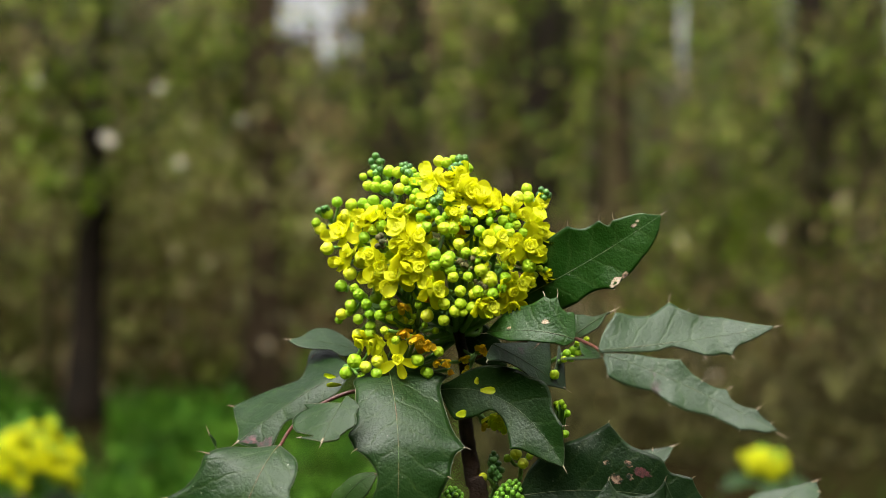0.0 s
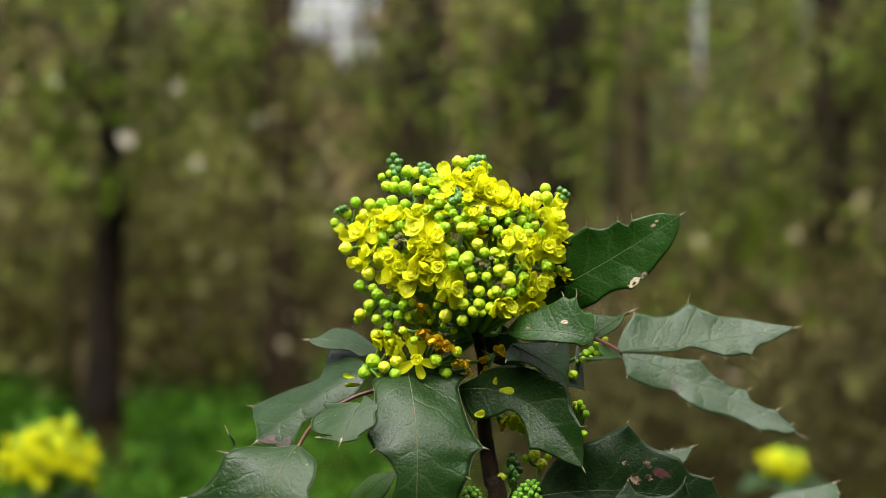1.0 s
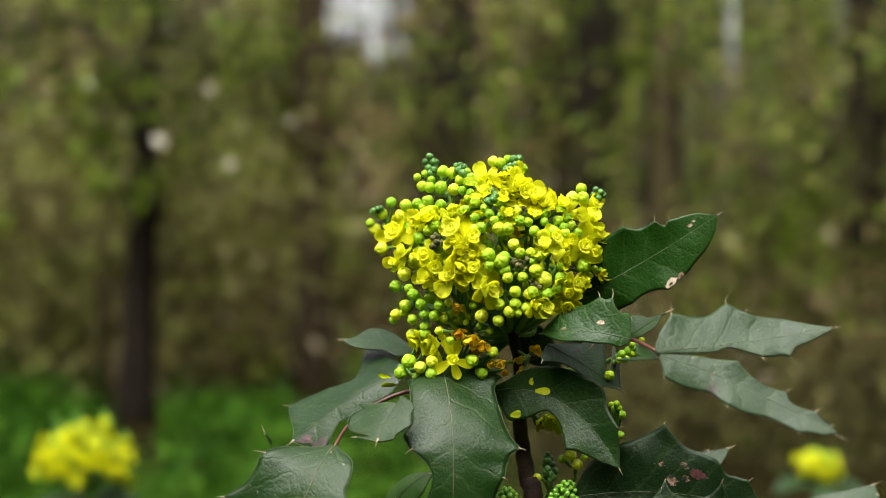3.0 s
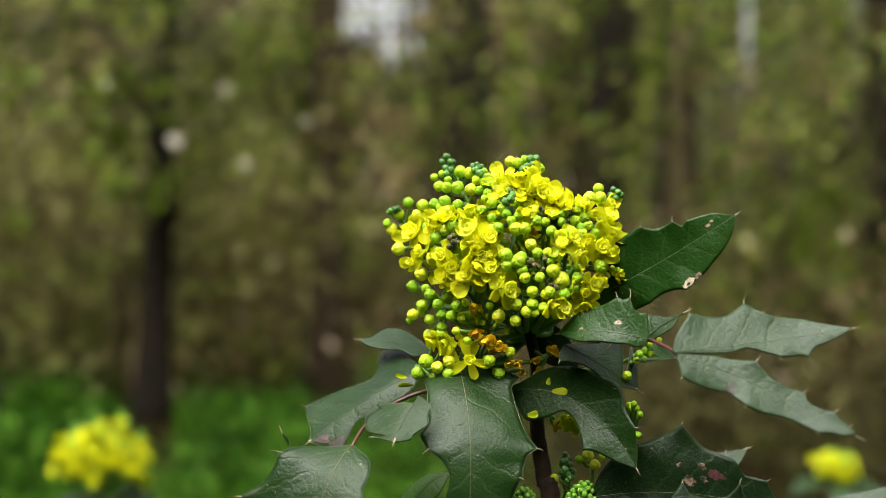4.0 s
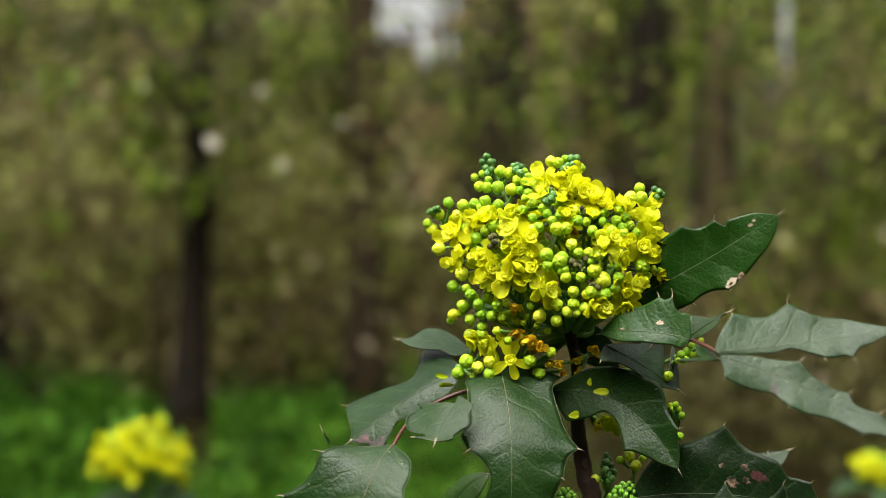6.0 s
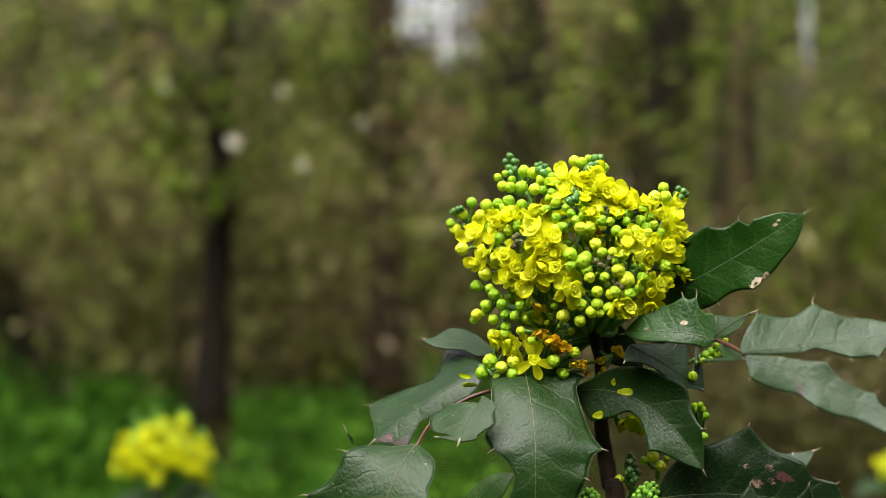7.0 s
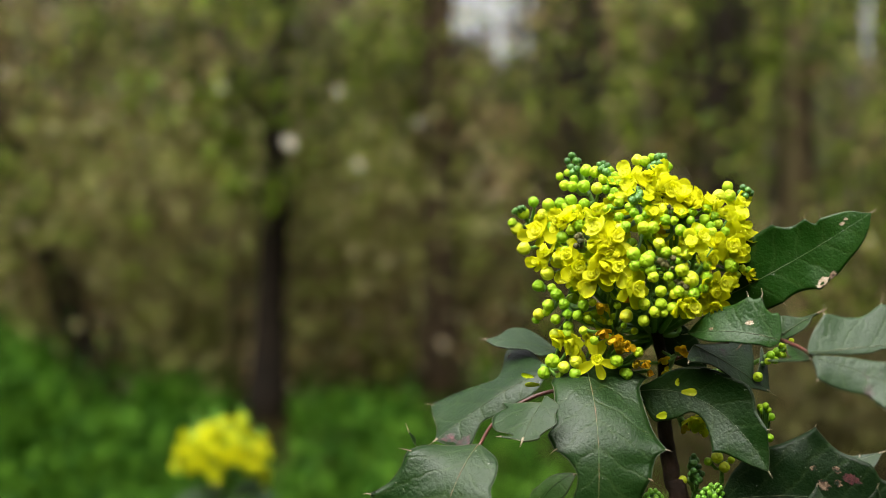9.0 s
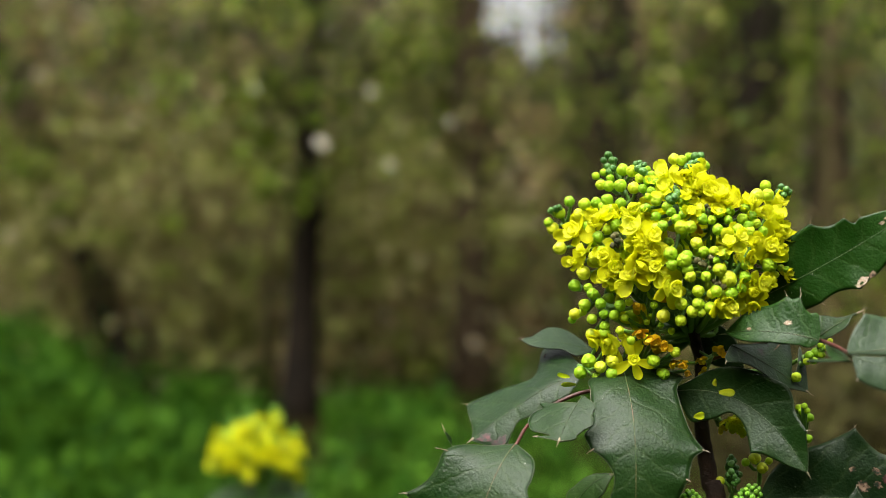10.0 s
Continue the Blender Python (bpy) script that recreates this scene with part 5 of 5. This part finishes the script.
raceme(shrub, (1.7, -17.4, -10.7), (3.6, 15.2, -27.1), [
    (-2.4, -23.7, -10.5, 8.8, 'f'), (0.3, -22.8, -14.8, 3.3, 'b'), (4.7, -23.7, -14.6, 3.0, 'b'), (3.2, -23.0, -16.8, 3.3, 'b'),
    (5.5, -23.2, -17.1, 2.4, 'b'), (0.2, -21.7, -19.3, 3.3, 'b'), (-4.3, -19.7, -18.1, 3.8, 'y'), (4.7, -24.2, -11.3, 3.3, 'b'),
    (8.2, -23.9, -12.0, 2.8, 'y'), (7.8, -23.2, -15.8, 3.4, 'b'), (-4.0, -17.0, -13.5, 3.0, 's'), (9.3, -24.5, -11.3, 3.0, 'b')])
raceme(shrub, (-29.2, 1.6, -10.0), (3.6, 15.2, -27.1), [
    (-29.0, -4.3, -10.5, 3.6, 'b'), (-25.0, -8.5, -11.0, 2.7, 'b'), (-23.7, -9.5, -12.7, 3.2, 'b'), (-26.1, -6.4, -15.9, 3.3, 'b'),
    (-21.5, -10.9, -15.4, 3.2, 'b'), (-16.0, -15.1, -15.6, 3.2, 'b'), (-24.0, -7.5, -19.8, 3.0, 'b'), (-20.6, -11.0, -18.2, 2.7, 'b'),
    (-17.6, -13.3, -18.4, 3.0, 'b'), (-29.1, -1.3, -18.7, 3.3, 'y'), (-26.7, -5.3, -17.9, 2.4, 'b'), (-30.0, -0.4, -20.4, 2.4, 'b'),
    (-20.4, -9.5, -21.7, 2.8, 'b'), (-24.2, -4.6, -24.3, 3.3, 'y'), (-20.5, -9.2, -23.7, 3.3, 'b'), (-11.0, -18.9, -15.3, 3.3, 's'),
    (-13.5, -16.9, -14.6, 2.4, 'b')])
raceme(shrub, (-29.8, -3.2, -33.8), (3.6, 15.2, -27.1), [
    (-24.7, -13.0, -31.1, 4.0, 'b'), (-27.1, -12.0, -34.5, 3.5, 'b'), (-21.5, -14.0, -32.7, 3.3, 'y'), (-18.2, -14.0, -31.1, 3.6, 'y'), (-18.3, -14.0, -34.6, 3.4, 'b'), (-22.5, -12.0, -35.7, 2.8, 'b'), (-6.8, -17.0, -30.5, 3.2, 'b'), (-4.2, -15.0, -34.3, 3.2, 'b'), (-18.1, -10.8, -28.0, 7.6, 'f'), (-19.5, -13.3, -25.8, 7.3, 'f'),
    (-13.9, -8.7, -25.3, 6.7, 'f'), (-22.6, -13.7, -25.8, 6.1, 'f'), (-10.9, -11.1, -22.8, 3.6, 's')])
raceme(shrub, (-12.8, -3.8, -33.8), (3.6, 15.2, -27.1), [
    (-12.4, -13.1, -30.4, 9.1, 'o'), (-7.4, -14.5, -30.6, 3.2, 'b'), (-1.2, -18.0, -28.1, 3.0, 'b'), (-5.0, -13.3, -34.1, 2.7, 'b'),
    (-6.0, -18.2, -25.4, 5.2, 's'), (-4.2, -18.4, -26.5, 4.6, 's'), (-7.6, -17.8, -24.7, 4.0, 's'), (-9.2, -16.5, -24.3, 2.1, 'b'),
    (0.9, -17.4, -31.2, 3.6, 's'), (-1.9, -16.9, -31.0, 3.3, 's'), (2.2, -16.3, -33.4, 3.0, 's')])
raceme(shrub, (9.6, -12.0, -26.8), (4.6, 9.0, -29.0), [
    (11.1, -12.5, -28.0, 4.0, 's'), (5.8, -10.0, -30.8, 3.4, 's'), (6.4, -9.0, -34.2, 3.2, 's'), (-0.3, -11.0, -31.4, 3.4, 's')])
raceme(shrub, (-7.8, -9.9, -21.3), (3.6, 15.2, -27.1), [
    (-10.9, -16.8, -15.6, 4.3, 's'), (-10.6, -17.5, -22.7, 4.3, 's'), (-6.5, -16.3, -25.7, 5.2, 's'), (-14.7, -14.4, -19.0, 2.1, 'b'),
    (-7.7, -12.6, -18.7, 1.8, 'b'), (-13.0, -18.0, -25.0, 2.4, 'b'), (-2.2, -15.1, -22.5, 2.1, 'b'), (-8.8, -14.7, -20.2, 1.7, 'b'),
    (-5.0, -18.0, -20.8, 1.8, 'b'), (-16.0, -20.3, -22.2, 2.3, 'b'), (-3.8, -12.5, -16.9, 1.8, 'b'), (-6.8, -17.9, -15.4, 2.1, 'b')])
raceme(shrub, (-16.5, -20.0, 1.8), (3.6, 15.2, -27.1), [
    (-16.3, -22.5, 0.7, 1.0, 'w'), (-16.6, -23.6, 2.0, 1.2, 'w'), (-16.5, -20.5, 1.1, 0.9, 'w'), (-15.9, -21.6, 2.7, 0.7, 'w'), (-17.6, -22.0, 3.2, 1.1, 'w'), (-16.6, -21.2, 2.1, 1.0, 'w'), (-16.5, -20.9, 1.6, 0.9, 'w'), (-16.8, -21.4, 3.7, 1.2, 'w'), (-17.7, -22.2, 0.8, 1.3, 'w'), (-16.0, -23.2, 2.1, 0.8, 'w'), (-15.4, -21.7, 2.0, 0.8, 'w')])
raceme(shrub, (6.3, -23.0, -4.3), (3.6, 15.2, -27.1), [
    (5.3, -25.5, -4.2, 1.0, 'w'), (4.5, -24.5, -3.3, 1.3, 'w'), (8.0, -24.5, -2.1, 0.7, 'w'), (7.8, -23.8, -2.5, 1.0, 'w'), (6.1, -24.0, -3.7, 1.0, 'w'), (6.2, -24.0, -4.6, 1.3, 'w'), (7.6, -25.3, -5.1, 0.7, 'w'), (5.8, -23.9, -5.8, 0.6, 'w'), (6.0, -24.4, -4.1, 0.8, 'w'), (8.1, -25.0, -2.5, 1.3, 'w'), (6.1, -24.7, -4.6, 0.6, 'w')])
raceme(shrub, (9.7, -22.0, -9.7), (3.6, 15.2, -27.1), [
    (9.9, -23.7, -10.5, 0.7, 'w'), (11.3, -24.6, -10.1, 1.3, 'w'), (10.3, -24.2, -9.1, 1.0, 'w'), (8.8, -23.9, -8.7, 1.0, 'w'), (10.6, -24.3, -9.2, 1.1, 'w'), (9.7, -22.6, -10.4, 1.0, 'w'), (9.4, -24.3, -9.6, 1.0, 'w'), (10.9, -23.6, -9.8, 0.6, 'w')])
raceme(shrub, (8.2, -20.0, 9.2), (3.6, 15.2, -27.1), [
    (7.4, -21.5, 9.9, 0.8, 'w'), (7.7, -23.5, 10.6, 0.6, 'w'), (7.0, -22.8, 11.2, 0.9, 'w'), (7.4, -22.5, 9.6, 0.8, 'w'), (7.3, -22.7, 8.2, 0.9, 'w'), (8.2, -21.8, 9.4, 1.1, 'w'), (7.9, -21.1, 8.6, 0.8, 'w')])
raceme(shrub, (38.3, -2.6, -28.2), (9.3, 5.2, -36.3), [
    (34.7, -10.4, -29.2, 2.4, 'b'), (37.1, -5.8, -28.8, 2.6, 'b'), (38.0, -8.2, -26.6, 1.8, 'b'), (36.0, -9.2, -30.7, 2.1, 'b'),
    (40.7, -6.7, -25.5, 1.5, 'b'), (33.7, -12.7, -30.7, 1.8, 'b'), (38.4, -7.3, -29.3, 2.0, 'b'), (39.4, -9.9, -27.1, 1.7, 'b'),
    (31.1, -12.2, -35.0, 2.7, 'b'), (29.5, -6.6, -36.4, 2.1, 'y')])
raceme(shrub, (34.0, -9.9, -53.0), (14.2, 5.2, -50.3), [
    (31.6, -12.8, -43.1, 1.8, 'b'), (32.4, -18.6, -42.0, 1.7, 'b'), (32.2, -15.2, -43.9, 2.0, 'b'), (33.2, -17.9, -43.3, 1.8, 'b'),
    (34.3, -14.3, -45.6, 2.3, 'b'), (33.1, -14.5, -46.1, 2.0, 'b'), (33.4, -18.6, -50.6, 2.3, 'b'), (32.7, -13.6, -45.2, 1.5, 'b')])
raceme(shrub, (15.0, 8.2, -59.9), (12.6, 5.2, -74.4), [
    (14.7, 1.1, -59.1, 1.1, 'd'), (14.1, 1.3, -60.1, 1.2, 'd'), (15.4, 2.4, -60.3, 1.2, 'd'), (14.7, -0.8, -60.8, 1.4, 'd'),
    (13.9, 1.9, -62.2, 1.4, 'd'), (15.6, 2.8, -62.4, 1.4, 'd'), (14.4, -3.4, -62.6, 1.5, 'd'), (16.0, 2.6, -64.0, 1.4, 'd'),
    (13.7, -1.1, -64.0, 1.4, 'd'), (15.0, -0.4, -64.7, 1.5, 'd'), (16.0, -3.1, -65.1, 1.4, 'd'), (13.4, 1.4, -66.2, 1.4, 'd')])
raceme(shrub, (22.8, 2.6, -57.0), (17.9, 4.0, -71.0), [
    (21.0, -1.0, -59.0, 3.4, 'y'), (23.0, -1.6, -61.6, 3.2, 'y'), (18.6, 0.0, -60.4, 2.4, 'b'), (25.0, 0.8, -60.0, 2.0, 'b'), (11.5, -1.2, -65.6, 2.6, 'y')])


def spike(tip, foot, width, count, size):
    """A young raceme: buds packed round its axis, the smallest at the rounded top."""
    a, c = Vector(foot), Vector(tip)
    rows = []
    for k in range(count):
        q = ((k + 0.5) / count) ** 0.8
        r = 0.5 * width * math.sqrt(max(1 - q ** 2.5, 0.02))
        p = a + (c - a) * q + Vector((r * math.cos(2.4 * k), r * math.sin(2.4 * k), 0))
        rows.append((p.x, p.y, p.z, size * (1.05 - 0.45 * q), "g"))
    return raceme(shrub, tip, foot, rows)


spike((19.6, -12.0, -64.6), (15.5, -11.0, -80.0), 9.5, 74, 2.2)
spike((2.6, -14.0, -66.2), (4.5, -12.0, -80.0), 8.0, 52, 2.1)
spike((-2.6, -15.0, -65.6), (0.5, -13.0, -76.0), 3.4, 12, 2.0)
raceme(shrub, (13.8, 3.5, -49.3), (9.2, 1.8, -45.8), [
    (14.1, -6.2, -48.0, 5.2, 'f'), (11.9, -0.7, -50.4, 4.0, 's'), (16.3, -6.9, -49.5, 4.6, 'f')])

# buds and flowers on the head's far side
rng = random.Random(8)


def hollow(q):
    """The open space round the stem, under the head."""
    return q[0] > -6 and q[2] < -14


for k in range(7):
    w = 2 * math.pi * k / 7
    tip = (24 * math.cos(w) - 3, 16 + rng.uniform(-3, 6), 22 * math.sin(w) - 4)
    rows = [(tip[0] * q + rng.gauss(0, 3), tip[1] * (0.5 + 0.5 * q) + rng.gauss(0, 2.5), tip[2] * q + rng.gauss(0, 3), 9.0, "f") if rng.random() < 0.4 else (tip[0] * q + rng.gauss(0, 3), tip[1] * (0.5 + 0.5 * q) + rng.gauss(0, 2.5), tip[2] * q + rng.gauss(0, 3), 3.5, "b") for q in (0.3, 0.45, 0.55, 0.65, 0.75, 0.85, 0.95)]
    rows = [q for q in rows if not hollow(q)]
    if rows:
        raceme(shrub, tip, (3.2, 11, -24.6), rows, rng=rng)

# the inner flowers, deeper between the racemes
for k in range(13):
    w, flat = 2.4 * k, math.sqrt((k + 0.5) / 13)
    tip = (25 * flat * math.cos(w) - 3, -12 + 16 * flat * flat, 24 * flat * math.sin(w) - 5)
    rows = []
    for q in (0.5, 0.62, 0.74, 0.84, 0.92, 1.0, 1.05):
        spread = rng.random() < (0.12 if tip[0] > 4 or tip[2] < -6 else 0.42)
        rows.append((tip[0] * q + rng.gauss(0, 2.5), tip[1] + 7 * (1 - q) + rng.gauss(0, 2), tip[2] * q + rng.gauss(0, 2.5), 8.5 if spread else 3.4, "f" if spread else "b"))
    rows = [q for q in rows if not hollow(q)]
    if rows:
        raceme(shrub, tip, (3.2, 11, -24.6), rows, rng=rng)

# fallen petals on the leaves
bm = bmesh.new()
petal(bm, 0, 0, 0.0042, 0.0021, 0.12, 0)
bmesh.ops.solidify(bm, geom=bm.faces[:], thickness=0.00008)
loose = tagged(part("petal", bm, bud_yellow), "fallen yellow petal lying on a leaf", "petal", "fallen petals")
for x, y, z, turn, tilt in ((8.5, -19.0, -36.3, 75, 84), (10.2, -20.0, -38.5, -12, 84), (3.4, -24.0, -44.6, 50, 88), (-28.0, -16.5, -37.5, 200, 45), (-30.4, -7.0, -36.2, 150, 50)):
    m = Matrix.LocRotScale(mm((x, y, z)), Euler((radians(tilt), 0, radians(turn))), None)
    if x == 8.5:
        loose.matrix_world = m
    else:
        copy_thing(loose, m)


# ---- the mahonias behind ----
def far_mahonia(x, y, z, size, count, leaves, seed):
    """A shrub farther off: stem, leaves round its top, and a head of racemes."""
    rng = random.Random(seed)
    middle = Vector((x, y, z))
    root = thing("mahonia_shrub", (x, y, 0), "mahonia with a yellow flower head out in the clearing", "shrub", "flowering mahonias")
    root.matrix_world = Matrix.Identity(4)

    def here(p):
        return middle + Vector(p) / 1000

    bm = bmesh.new()
    tube(bm, spline([(x + 0.01, y, -0.01), (x - 0.005, y, z * 0.5), here((0, 0, -size * 0.3))], 24), (0.005, 0.002), 9, 0.3)
    part("stem", bm, bark_twig, root)
    for k in range(count):
        w, h = 2.4 * k, -0.35 + 1.3 * (k + 0.5) / count
        flat = math.sqrt(max(0.05, 1 - h * h))
        tip = (size * 0.5 * flat * math.cos(w), size * 0.45 * flat * math.sin(w), size * 0.56 * h)
        rows = []
        for q in (0.5, 0.62, 0.72, 0.8, 0.88, 0.95, 1.02, 1.08):
            kind = "f" if rng.random() < 0.85 and (q < 0.93 or h < 0.45) else "g" if h > 0.3 else "b" if q > 1 else "y"
            rows.append((tip[0] * q + rng.gauss(0, 2.5), tip[1] * q + rng.gauss(0, 2.5), tip[2] * q + rng.gauss(0, 2.5), 10.5 if kind == "f" else 3.6, kind))
        raceme(root, tip, (0, 0, -size * 0.32), rows, here, middle, rng)
    for w, reach, dip in leaves:
        c, s = math.cos(radians(w)), math.sin(radians(w))
        leaflet(root, (c * 8, s * 8, -size * 0.42), (c * reach * 0.55, s * reach * 0.55, -size * 0.42 + 6), (c * reach, s * reach, -size * 0.42 - dip), (0.1 * c, 0.1 * s - 0.3, 0.95),
                [(0.15, 9, 0), (0.4, 13, 2), (0.52, 10, 0), (0.65, 11, 2), (0.85, 6, 2)], [(0.15, 9, 0), (0.4, 13, 2), (0.52, 10, 0), (0.65, 11, 2), (0.85, 6, 2)], to_world=here)
    return root


far_mahonia(-0.347, 1.050, 0.338, 74, 30, [(200, 48, 14), (250, 50, 20), (300, 46, 18), (340, 52, 12), (20, 50, 10), (140, 50, 12)], 31)
far_mahonia(0.311, 1.200, 0.311, 32, 16, [(190, 46, 10), (265, 46, 18), (330, 48, 12), (30, 50, 10)], 32)
